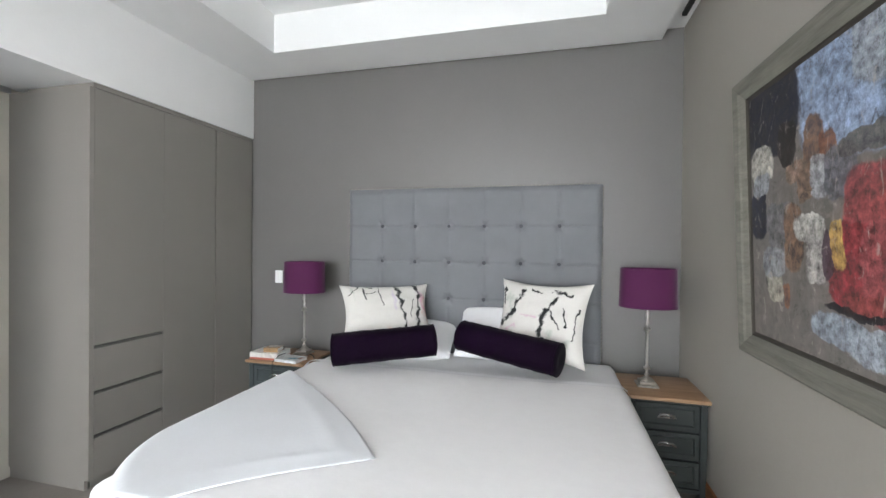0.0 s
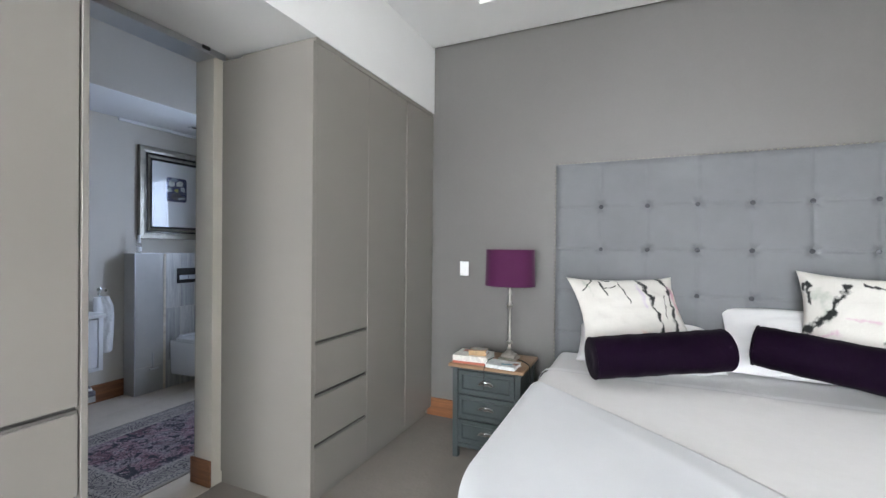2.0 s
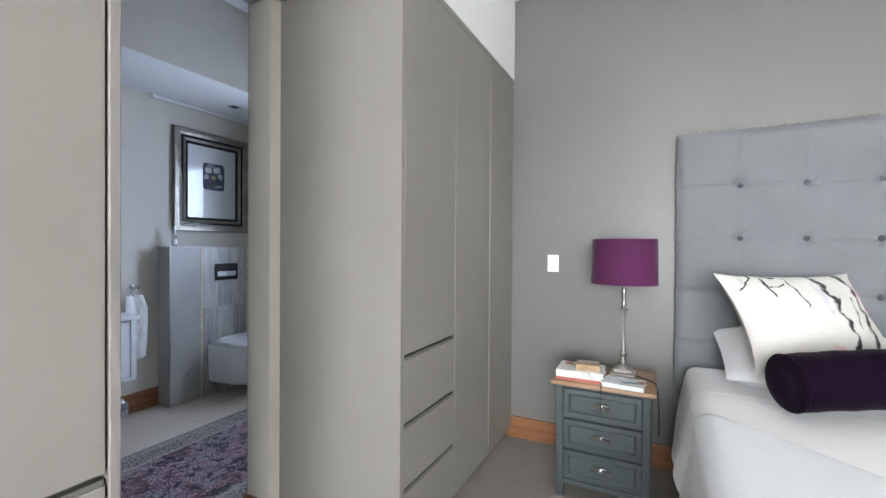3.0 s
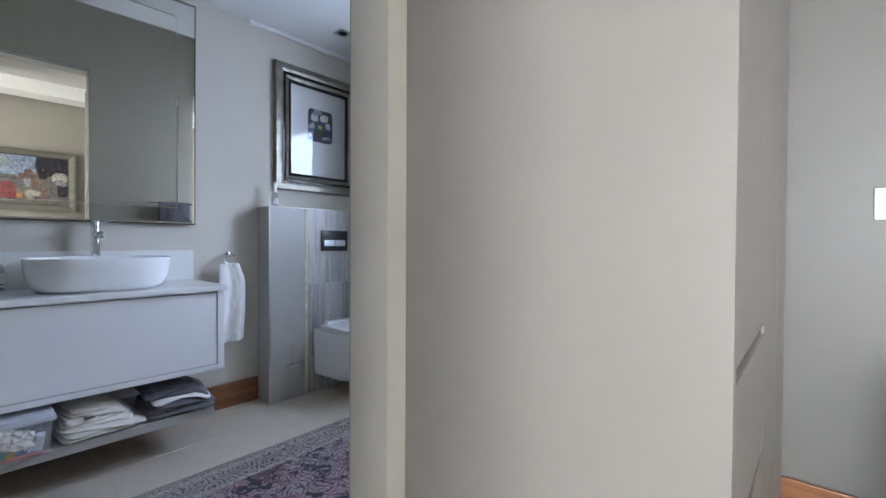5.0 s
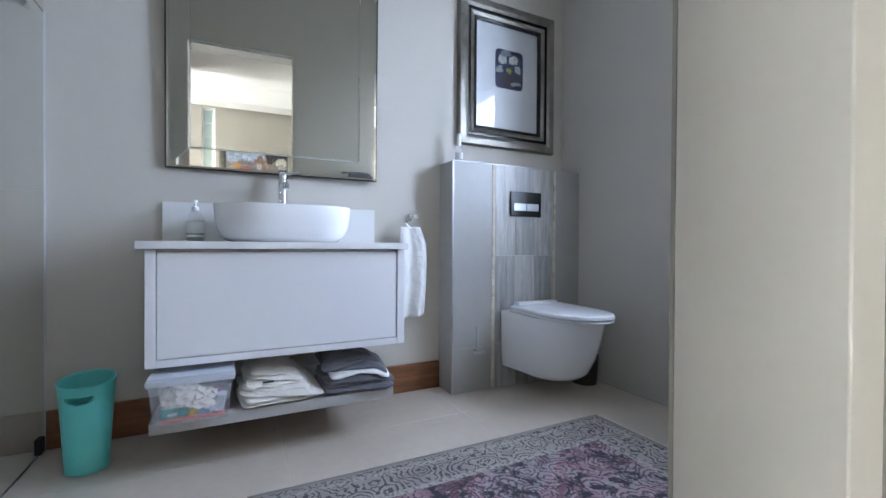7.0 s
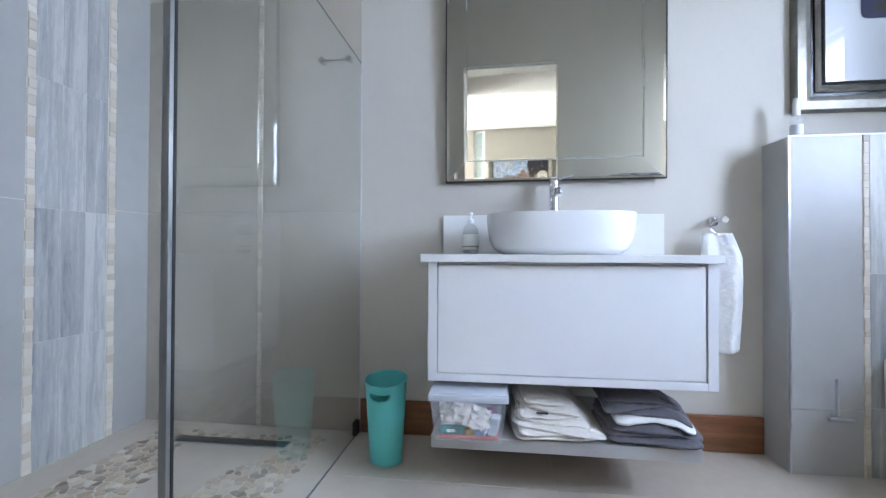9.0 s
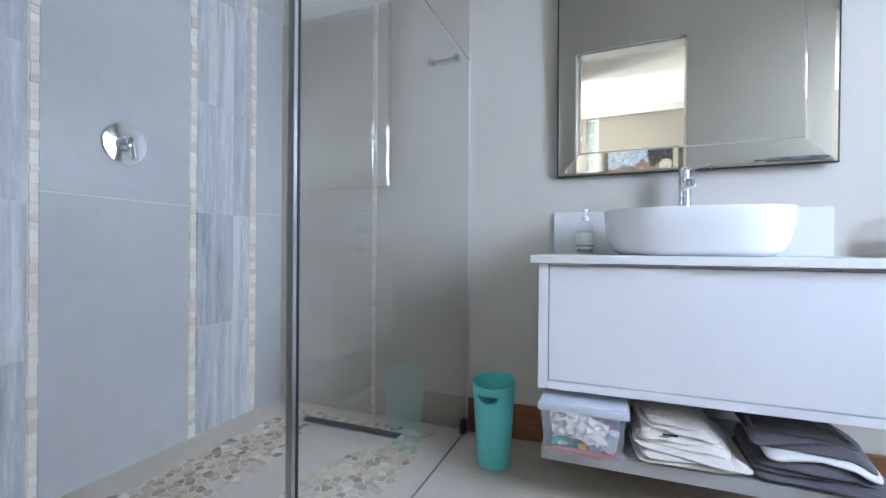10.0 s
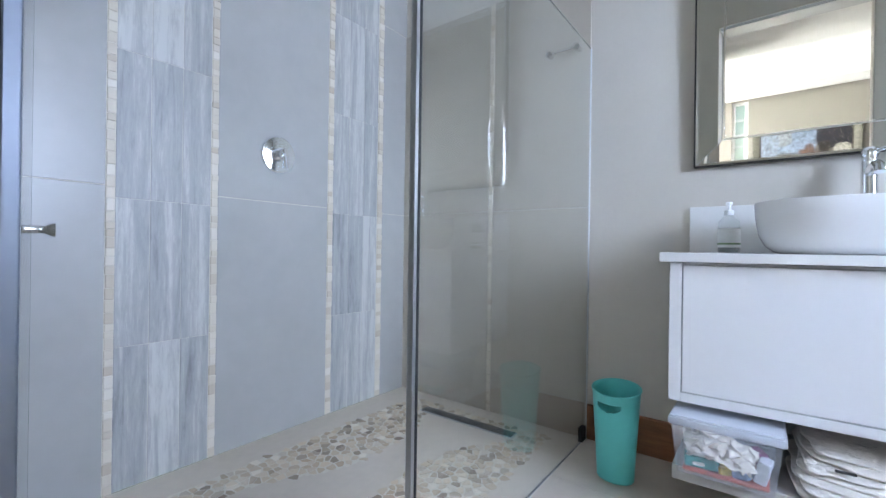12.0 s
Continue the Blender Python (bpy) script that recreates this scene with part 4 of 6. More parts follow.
# the large painting, leaning a little forward from its wire
pt = thing("framed_painting", (1.086, 1.71, 1.005), "large abstract oil painting in blues and reds, weathered olive frame", "painting")
pt.matrix_world = pose(1.098, 1.565, 1.048, 0, -2.2, 0)
PW, PH = 1.20, 1.185
canvas = picture("abstract_oil_paint", (0.17, 0.150, 0.135), [
    (-0.200, 0.980, 0.330, 0.250, (0.214, 0.272, 0.385)), (-0.260, 1.020, 0.120, 0.120, (0.242, 0.264, 0.299)), (-0.060, 0.860, 0.170, 0.060, (0.257, 0.321, 0.449)), (-0.400, 0.950, 0.110, 0.200, (0.235, 0.277, 0.357)),
    (0.330, 0.990, 0.195, 0.170, (0.009, 0.009, 0.021)), (0.440, 0.590, 0.070, 0.090, (0.016, 0.017, 0.032)),
    (0.400, 0.790, 0.085, 0.075, (0.400, 0.378, 0.335)), (0.410, 0.710, 0.060, 0.045, (0.257, 0.264, 0.285)), (0.215, 0.835, 0.060, 0.075, (0.016, 0.010, 0.009)),
    (0.050, 0.800, 0.055, 0.090, (0.159, 0.090, 0.061)), (-0.015, 0.780, 0.040, 0.055, (0.179, 0.074, 0.037)), (0.160, 0.730, 0.070, 0.035, (0.212, 0.143, 0.106)), (0.110, 0.670, 0.045, 0.050, (0.200, 0.126, 0.089)),
    (0.030, 0.690, 0.050, 0.070, (0.285, 0.285, 0.299)), (-0.070, 0.690, 0.075, 0.085, (0.116, 0.111, 0.126)), (-0.180, 0.760, 0.120, 0.035, (0.106, 0.096, 0.090)),
    (0.280, 0.540, 0.090, 0.090, (0.137, 0.132, 0.137)), (0.190, 0.500, 0.060, 0.120, (0.174, 0.100, 0.063)), (0.090, 0.530, 0.085, 0.045, (0.384, 0.370, 0.342)), (0.060, 0.440, 0.055, 0.090, (0.328, 0.307, 0.286)),
    (-0.200, 0.560, 0.110, 0.130, (0.232, 0.053, 0.053)), (-0.120, 0.400, 0.120, 0.130, (0.211, 0.029, 0.034)), (-0.280, 0.400, 0.120, 0.150, (0.243, 0.059, 0.061)), (-0.330, 0.640, 0.070, 0.110, (0.264, 0.132, 0.047)),
    (-0.050, 0.470, 0.035, 0.075, (0.370, 0.236, 0.071)), (0.000, 0.440, 0.022, 0.080, (0.079, 0.048, 0.063)), (-0.120, 0.275, 0.130, 0.014, (0.016, 0.013, 0.016)), (-0.200, 0.310, 0.120, 0.025, (0.222, 0.047, 0.042)),
    (0.320, 0.320, 0.055, 0.065, (0.357, 0.335, 0.271)), (0.240, 0.280, 0.022, 0.040, (0.211, 0.089, 0.047)), (0.330, 0.400, 0.080, 0.060, (0.235, 0.242, 0.257)),
    (-0.040, 0.210, 0.130, 0.045, (0.242, 0.271, 0.313)), (-0.240, 0.190, 0.150, 0.055, (0.299, 0.328, 0.371)), (-0.420, 0.300, 0.090, 0.150, (0.299, 0.200, 0.171)), (-0.430, 0.560, 0.070, 0.110, (0.257, 0.242, 0.242)),
], 0.6, 0.034, 8.0, "yz", 0.35, 3.4)
part("canvas", block(-0.022, -PW / 2 + 0.10, 0.10, -0.012, PW / 2 - 0.10, PH - 0.10), canvas, pt, "thickly painted canvas")
fr = frame_ring(-PW / 2, 0, PW / 2, PH, [(0.0, 0.0), (0.0, -0.045), (0.008, -0.052), (0.045, -0.046), (0.055, -0.040), (0.085, -0.030)])
part("frame", fr, GREYWOOD, pt, "weathered grey-olive timber frame")
part("inner_slip", frame_ring(-PW / 2 + 0.085, 0.085, PW / 2 - 0.085, PH - 0.085, [(0.0, -0.030), (0.004, -0.026), (0.022, -0.020), (0.024, -0.012)]), plain("dark_bronze_slip", (0.055, 0.048, 0.038), 0.5, 0.2), pt, "dark inner slip")
part("backing", block(-0.012, -PW / 2 + 0.01, 0.01, 0.0, PW / 2 - 0.01, PH - 0.01), BLACK_MATT, pt)

# ---- the bathroom ----


def loft(rings, bm=None, close=(True, True)):
    """Skins rings of points, all of one count."""
    bm = bm or bmesh.new()
    made = [[bm.verts.new(p) for p in ring] for ring in rings]
    for a, b in zip(made, made[1:]):
        for k in range(len(a)):
            bm.faces.new((a[k], a[(k + 1) % len(a)], b[(k + 1) % len(a)], b[k]))
    if close[0]:
        bm.faces.new(made[0][::-1])
    if close[1]:
        bm.faces.new(made[-1])
    return bm


def oval(a, b, z, power=3.0, steps=56, cx=0.0, cy=0.0):
    out = []
    for k in range(steps):
        t = 2 * math.pi * k / steps
        c, s = math.cos(t), math.sin(t)
        out.append((cx + a * math.copysign(abs(c) ** (2 / power), c), cy + b * math.copysign(abs(s) ** (2 / power), s), z))
    return out


# vanity
VY0, VY1, VX = 1.160, 2.101, -4.690
van = thing("vanity_unit", (X_VAN, (VY0 + VY1) / 2, 0.395), "wall-hung white lacquered vanity unit with one wide drawer", "vanity unit")
VD, VW = VX - X_VAN, (VY1 - VY0) / 2
part("side_panel", block(0, -VW, 0, VD, -VW + 0.032, 0.408, 0.0015), GLOSS, van)
part("side_panel", block(0, VW - 0.032, 0, VD, VW, 0.408, 0.0015), GLOSS, van)
part("bottom_panel", block(0, -VW + 0.032, 0, VD, VW - 0.032, 0.026, 0.0015), GLOSS, van)
part("carcass", block(0.002, -VW + 0.033, 0.027, VD - 0.03, VW - 0.033, 0.406), CARCASS, van)
part("drawer_front", block(VD - 0.024, -VW + 0.035, 0.029, VD - 0.004, VW - 0.035, 0.400, 0.0015), GLOSS, van, "plain white drawer front")
part("handle_groove", block(VD - 0.024, -VW + 0.035, 0.402, VD - 0.016, VW - 0.035, 0.4075), GLOSS, van, "white finger-grip channel")
top = thing("worktop", (X_VAN, (VY0 + VY1) / 2, 0.805), "white engineered-stone vanity top with an upstand", "worktop")
part("slab", block(0, -VW - 0.024, 0, VD + 0.022, VW + 0.010, 0.027, 0.002), STONE_WHITE, top)
part("upstand", block(0, -VW - 0.006, 0.0275, 0.014, VW + 0.012, 0.203, 0.0015), STONE_WHITE, top)

sh = thing("wall_shelf", (X_VAN, 1.612, 0.165), "grey laminate shelf fixed to the wall under the vanity", "shelf")
part("board", block(0, -0.440, 0, VD, 0.440, 0.042, 0.002), SHELF_G, sh)
part("wall_batten", block(0, -0.430, -0.03, 0.02, 0.430, 0.0), SHELF_G, sh)

# basin
bas = thing("vessel_basin", (-4.90, 1.630, 0.832), "white glazed oval counter-top basin", "basin")
rings = []
for a, b, z in ((0.135, 0.200, 0.0), (0.150, 0.222, 0.004), (0.170, 0.245, 0.022), (0.182, 0.261, 0.055), (0.189, 0.269, 0.100), (0.192, 0.272, 0.145), (0.191, 0.271, 0.150), (0.186, 0.266, 0.151), (0.180, 0.260, 0.147), (0.172, 0.250, 0.100), (0.150, 0.225, 0.050), (0.09, 0.14, 0.030), (0.02, 0.02, 0.026)):
    rings.append(oval(a, b, z, 2.9))
part("bowl", loft(rings), CERAMIC, bas, smooth=True)
part("waste", lathe([(0.0, 0.034), (0.022, 0.034), (0.024, 0.030), (0.024, 0.026)], 20), CHROME, bas, "chrome waste plug", smooth=True)

tap = thing("basin_tap", (-5.105, 1.642, 0.832), "tall polished chrome mixer tap behind the basin", "tap")
part("base_ring", lathe([(0.027, 0), (0.027, 0.006), (0.023, 0.010)], 24), CHROME, tap, smooth=True)
part("body", lathe([(0.021, 0.006), (0.0205, 0.20), (0.0205, 0.285), (0.019, 0.292), (0.0195, 0.294), (0.0205, 0.300), (0.0205, 0.326), (0.016, 0.332), (0.0, 0.333)], 28), CHROME, tap, smooth=True)
part("spout", tube([(0.012, 0, 0.255), (0.06, 0, 0.262), (0.11, 0, 0.262), (0.135, 0, 0.252), (0.140, 0, 0.236)], [0.015, 0.015, 0.0145, 0.014, 0.013], 16), CHROME, tap, smooth=True)
part("lever", tube([(0.0, 0.008, 0.318), (0.015, 0.035, 0.326), (0.03, 0.075, 0.336)], [0.006, 0.005, 0.004], 10), CHROME, tap, smooth=True)

soap = thing("soap_bottle", (-5.075, 1.285, 0.832), "clear plastic soap dispenser with a white pump and pale label", "soap bottle")
part("bottle", lathe([(0.0, 0.0), (0.030, 0.001), (0.033, 0.006), (0.034, 0.09), (0.031, 0.112), (0.020, 0.126), (0.013, 0.130), (0.013, 0.136)], 28, 1.0, 1.0), SOAP, soap, smooth=True)
part("liquid", lathe([(0.0, 0.004), (0.029, 0.005), (0.031, 0.085), (0.0, 0.0851)], 24), film("pale_green_soap", (0.80, 0.90, 0.82), 0.3, 0.1), soap, smooth=True)
part("label", lathe([(0.0345, 0.020), (0.0345, 0.086)], 28, cap=False), plain("soap_label_paper", (0.84, 0.85, 0.83), 0.6, vary=0.06, patch=40), soap, "pale printed label")
part("pump", lathe([(0.014, 0.134), (0.014, 0.150), (0.006, 0.153), (0.005, 0.170), (0.010, 0.171), (0.010, 0.180), (0.0, 0.181)], 18), PLASTIC_W, soap, smooth=True)
part("nozzle", block(0.0, -0.004, 0.171, 0.034, 0.004, 0.178, 0.002), PLASTIC_W, soap)
# a printed leaf motif on the label
part("motif", lathe([(0.0348, 0.030), (0.0348, 0.036)], 28, cap=False), plain("leaf_print", (0.24, 0.36, 0.20), 0.6, vary=0.5, patch=60), soap)

# mirror: a plate with four bevelled strips, leaning a little forward
MY0, MY1, MZ0, MZ1 = 1.167, 2.112, 1.158, 2.436
mir = thing("wall_mirror", (X_VAN, (MY0 + MY1) / 2, MZ0), "large mirror hung on the wall over the basin, tinted to dim its reflections", "mirror")
mir.matrix_world = pose(X_VAN + 0.014, (MY0 + MY1) / 2, MZ0, 0, 0.9, -1.3)
mw, mh, band = (MY1 - MY0) / 2, MZ1 - MZ0, 0.103
part("backing", block(0, -mw, 0, 0.016, mw, mh, 0.001), BLACK_MATT, mir, "black edge of the mirror")
part("centre_glass", block(0.016, -mw + band, band, 0.0225, mw - band, mh - band), MIRROR, mir)
# chamfer strips along the seam
part("seam_bevel", frame_ring(-mw + band - 0.012, band - 0.012, mw - band + 0.012, mh - band + 0.012, [(0.0, 0.0243), (0.0040, 0.0229), (0.0050, 0.0218), (0.0068, 0.0218), (0.0080, 0.0227), (0.0122, 0.0227)]), MIRROR, mir, "bright bevelled seam")
for k in range(4):
    o = [(-mw + 0.014, 0.014), (mw - 0.014, 0.014), (mw - 0.014, mh - 0.014), (-mw + 0.014, mh - 0.014)]
    i = [(-mw + band - 0.012, band - 0.012), (mw - band + 0.012, band - 0.012), (mw - band + 0.012, mh - band + 0.012), (-mw + band - 0.012, mh - band + 0.012)]
    b = bmesh.new()
    a0, a1, b1, b0 = o[k], o[(k + 1) % 4], i[(k + 1) % 4], i[k]
    lo = [b.verts.new((0.016, *p)) for p in (a0, a1, b1, b0)]
    hi = [b.verts.new((x, *p)) for x, p in ((0.0226, a0), (0.0226, a1), (0.0243, b1), (0.0243, b0))]
    b.faces.new(hi)
    b.faces.new(lo[::-1])
    for c in range(4):
        b.faces.new((lo[c], lo[(c + 1) % 4], hi[(c + 1) % 4], hi[c]))
    part("border_strip", b, MIRROR, mir)
for y, z, turn in ((-mw, 0, -45), (mw, 0, 45), (mw, mh, 135), (-mw, mh, -135)):
    b = block(0.016, -0.0013, 0.006, 0.0243, 0.0013, 0.128, 0.0006, 1)
    for v in b.verts:
        if v.co.z < 0.05 and v.co.x > 0.02:
            v.co.x -= 0.0013
    part("mitre_joint", b, CHROME, mir, m=pose(0, y, z, turn, 0, 0))
part("edge_rim", frame_ring(-mw - 0.001, -0.001, mw + 0.001, mh + 0.001, [(0.0, 0.0), (0.0, 0.0236), (0.0045, 0.0240), (0.0045, 0.0160)]), BLACK, mir, "black outer rim")
part("edge_bevel", frame_ring(-mw, 0, mw, mh, [(0.0045, 0.0238), (0.0142, 0.0208), (0.0142, 0.0160)]), MIRROR, mir, "bright ground edge bevel")

# towel hook and hand towel
hook = thing("towel_hook", (X_VAN, 2.315, 0.976), "chrome towel hook on the wall beside the vanity", "towel hook")
part("rosette", lathe([(0.0, 0.0), (0.021, 0.0), (0.021, 0.008), (0.017, 0.011), (0.0, 0.012)], 24), CHROME, hook, smooth=True, m=pose(0, 0, 0, 0, 90, 0))
part("arm", tube([(0.01, 0, 0), (0.085, 0, 0), (0.10, 0, 0)], [0.010, 0.010, 0.013], 16), CHROME, hook, smooth=True)
ring = [(0.08, -0.01 - 0.028 * math.sin(k / 10 * math.pi) - 0.01, -0.004 - 0.055 * k / 10) for k in range(11)]
part("ring", tube(ring, 0.005, 10), CHROME, hook, smooth=True)


def towel_fall(u, v):
    wide = 0.115 + 0.045 * min(1.0, v * 5)
    y = -0.094 + 0.012 * (1 - min(1.0, v * 5)) + wide * u + 0.010 * math.sin(v * 3)
    z = -0.055 - v * (0.500 - 0.02 * u)
    x = 0.082 + 0.020 * math.sin(u * 9.5 + v * 1.2) * (0.35 + 0.65 * v) + 0.006 * noise.noise((u * 6, v * 9, 1.0))
    return (x, y, z)


tow = part("hand_towel", sheet(26, 40, towel_fall), TERRY_W, None, "white waffle hand towel hanging from the hook", smooth=True)
tow.location = (X_VAN, 2.318, 0.976)
tagged(tow, "white waffle hand towel hanging from the hook", "towel").modifiers.new("thickness", "SOLIDIFY").thickness = 0.016

# framed flower print
pic = thing("framed_picture", (X_VAN, 2.975, 1.425), "small flower painting on white mount in a broad antique-silver frame", "picture")
fw, fh = 0.355, 0.885
part("outer_frame", frame_ring(-fw, 0, fw, fh, [(0.0, 0.0), (0.0, 0.030), (0.006, 0.038), (0.040, 0.036), (0.060, 0.030)]), PEWTER, pic, "antique silver-leaf moulding")
part("black_groove", frame_ring(-fw + 0.060, 0.060, fw - 0.060, fh - 0.060, [(0.0, 0.030), (0.002, 0.022), (0.016, 0.022), (0.018, 0.028)]), BLACK, pic, "black channel")
part("inner_frame", frame_ring(-fw + 0.078, 0.078, fw - 0.078, fh - 0.078, [(0.0, 0.028), (0.008, 0.032), (0.026, 0.024)]), PEWTER, pic)
part("black_slip", frame_ring(-fw + 0.104, 0.104, fw - 0.104, fh - 0.104, [(0.0, 0.024), (0.006, 0.026), (0.020, 0.018), (0.022, 0.010)]), BLACK, pic, "black inner slip")
part("mount", block(0.002, -fw + 0.11, 0.11, 0.010, fw - 0.11, fh - 0.11), PAPER, pic, "white mount card")
art = picture("flower_painting", (0.018, 0.022, 0.085), [
    (-0.05, 0.055, 0.034, 0.026, (0.66, 0.68, 0.64)), (0.03, 0.06, 0.030, 0.024, (0.72, 0.72, 0.66)), (0.065, 0.01, 0.022, 0.026, (0.60, 0.62, 0.62)), (-0.07, -0.01, 0.020, 0.022, (0.40, 0.46, 0.44)),
    (0.0, -0.005, 0.022, 0.014, (0.40, 0.38, 0.06)), (-0.005, -0.07, 0.05, 0.04, (0.03, 0.02, 0.02)), (0.05, -0.085, 0.035, 0.012, (0.42, 0.45, 0.46)), (-0.02, 0.10, 0.03, 0.02, (0.30, 0.34, 0.40)),
], 0.5, 0.03, 16, "yz", 0.2)
a = part("painting", prism([(x, y) for x, y, _ in oval(0.104, 0.120, 0, 9.0, 40)], 0, 0.003), art, pic, "loosely painted white flowers on dark blue")
a.data.transform(Matrix(((0, 0, 1, 0), (1, 0, 0, 0), (0, 1, 0, 0), (0, 0, 0, 1))))
a.location = (0.011, 0.01, 0.50)
g = part("glass", block(0.0165, -fw + 0.118, 0.118, 0.0185, fw - 0.118, fh - 0.118), PICTURE_GLASS, pic)
g.visible_shadow = False

# cistern boxing, toilet and what belongs to it
BXF, BY_0, BTOP = -5.013, 2.510, 1.291
box = setting("wall_cistern", block(X_VAN, BY_0 + 0.008, 0, BXF - 0.0028, Y_WC, BTOP - 0.009), GROUT, "tiled half-height cistern wall behind the toilet", "wall")


def tile(parent, x0, y0, z0, x1, y1, z1, mat=None, bevel=0.0012, name="tile"):
    return part(name, block(x0, y0, z0, x1, y1, z1, bevel, 1), mat or TILE_WALL, parent)


J = 0.0015
for z0, z1 in ((0.0, 0.246), (0.248, BTOP - 0.002)):
    tile(box, BXF - 0.009, BY_0 + 0.006, z0, BXF, 2.764, z1)
    tile(box, BXF - 0.009, 3.232, z0, BXF, Y_WC - 0.001, z1)
tile(box, X_VAN + 0.001, BY_0 - 0.001, 0, BXF - 0.010, BY_0 + 0.008, BTOP - 0.002)
tile(box, X_VAN + 0.001, BY_0, BTOP - 0.009, BXF - 0.004, Y_WC - 0.001, BTOP)
part("edge_trim", block(BXF - 0.009, BY_0 - 0.003, 0, BXF + 0.002, BY_0 + 0.006, BTOP + 0.001, 0.001), ALU, box, "slim metal corner trim")
part("top_trim", block(BXF - 0.008, BY_0 + 0.006, BTOP - 0.002, BXF + 0.002, Y_WC - 0.001, BTOP + 0.002, 0.001), ALU, box, "slim metal top trim")
for k in range(3):
    y0 = 2.788 + k * 0.1425
    for z0, z1 in ((0.0, 0.258), (0.260, 0.764), (0.766, BTOP - 0.003)):
        tile(box, BXF - 0.009, y0 + J, z0, BXF - 0.001, y0 + 0.1425 - J, z1, DECO, name="plank_tile")


def chip_strip(parent, place, z0, z1, width, seed):
    """A column of small split-stone chips; place(across, z) gives the corner in the wall's plane."""
    rnd = random.Random(seed)
    z = z0
    while z < z1 - 0.01:
        h = min(rnd.uniform(0.022, 0.046), z1 - z)
        w = width * rnd.uniform(0.86, 1.0)
        o = rnd.uniform(0, width - w)
        d = rnd.uniform(0.002, 0.006)
        part("stone_chip", place(o, z + 0.001, o + w, z + h - 0.001, d), CHIP, parent)
        z += h


for y0, seed in ((2.766, 31), (3.216, 32)):
    chip_strip(box, lambda a, z0, b, z1, d, y0=y0: block(BXF - 0.008, y0 + a, z0, BXF - 0.002 + d, y0 + b, z1, 0.0015, 1), 0.0, BTOP - 0.003, 0.021, seed)

fl = thing("flush_plate", (BXF, 3.002, 0.995), "black flush plate with a steel push bar", "flush plate")
part("plate", block(0, -0.112, 0, 0.010, 0.112, 0.148, 0.003), BLACK, fl)
part("button", block(0.010, -0.090, 0.035, 0.014, -0.002, 0.078, 0.002), ALU, fl, "brushed steel button")
part("button", block(0.010, 0.002, 0.035, 0.014, 0.090, 0.078, 0.002), ALU, fl, "brushed steel button")


def d_shape(length, half, z, steps=48, back=0.0, back_half=None):
    """A plan with a flat back at x = back and a rounded front."""
    straight = length * 0.42
    bh = half if back_half is None else back_half
    pts = [(back, -bh, z), (back + straight * 0.5, -(bh + half) / 2, z)]
    n = steps - 4
    for k in range(n):
        t = -math.pi / 2 + math.pi * k / (n - 1)
        c, s = math.cos(t), math.sin(t)
        pts.append((back + straight + (length - straight) * abs(c) ** (2 / 2.3), half * math.copysign(abs(s) ** (2 / 2.3), s), z))
    pts += [(back + straight * 0.5, (bh + half) / 2, z), (back, bh, z)]
    return pts


wc = thing("toilet", (BXF + 0.001, 3.020, 0.0), "white wall-hung toilet with its lid closed", "toilet")
body = [d_shape(L, w, z, back_half=b) for L, w, b, z in ((0.36, 0.135, 0.165, 0.118), (0.395, 0.152, 0.174, 0.124), (0.435, 0.165, 0.180, 0.155), (0.480, 0.176, 0.184, 0.235), (0.515, 0.183, 0.187, 0.330), (0.536, 0.187, 0.188, 0.410), (0.542, 0.188, 0.188, 0.440), (0.538, 0.185, 0.186, 0.447))]
part("bowl", loft(body), CERAMIC, wc, "glazed ceramic bowl", smooth=True)
part("seat", loft([d_shape(0.520, 0.180, 0.4485, back=0.075), d_shape(0.524, 0.183, 0.451, back=0.075), d_shape(0.524, 0.183, 0.460, back=0.075), d_shape(0.520, 0.180, 0.4625, back=0.075)]), GLOSS, wc, smooth=True)
part("lid", loft([d_shape(0.518, 0.179, 0.4655, back=0.080), d_shape(0.523, 0.183, 0.468, back=0.080), d_shape(0.522, 0.182, 0.478, back=0.080), d_shape(0.512, 0.174, 0.485, back=0.086), d_shape(0.490, 0.150, 0.487, back=0.10)]), GLOSS, wc, smooth=True)
bm = block(0.055, -0.150, 0.455, 0.125, 0.150, 0.500, 0.004)
for v in bm.verts:
    if v.co.z > 0.48:
        v.co.x -= 0.02 if v.co.x > 0.09 else 0.0
        v.co.y *= 0.93
part("hinge_cover", bm, GLOSS, wc)

spray = thing("shut_off_valve", (BXF, 2.655, 0.225), "small chrome angle valve and pipe beside the toilet", "valve")
part("pipe", tube([(0.028, 0, 0.0), (0.028, 0, 0.145)], 0.006, 10), ALU, spray, smooth=True)
part("body", tube([(0.0, 0, 0.004), (0.045, 0, 0.004)], 0.010, 12), CHROME, spray, smooth=True)
part("lever", block(0.036, -0.042, -0.004, 0.052, 0.042, 0.010, 0.003), ALU, spray)

tin = thing("waste_bin", (-4.86, 3.335, 0.0), "small dark woven bin on the floor behind the toilet", "bin")
part("body", lathe([(0.0, 0.0), (0.070, 0.0), (0.080, 0.17), (0.076, 0.17), (0.068, 0.01), (0.0, 0.01)], 24), plain("dark_brown_weave", (0.045, 0.033, 0.025), 0.7, vary=0.3, grain=90, bump=0.4), tin, smooth=True)

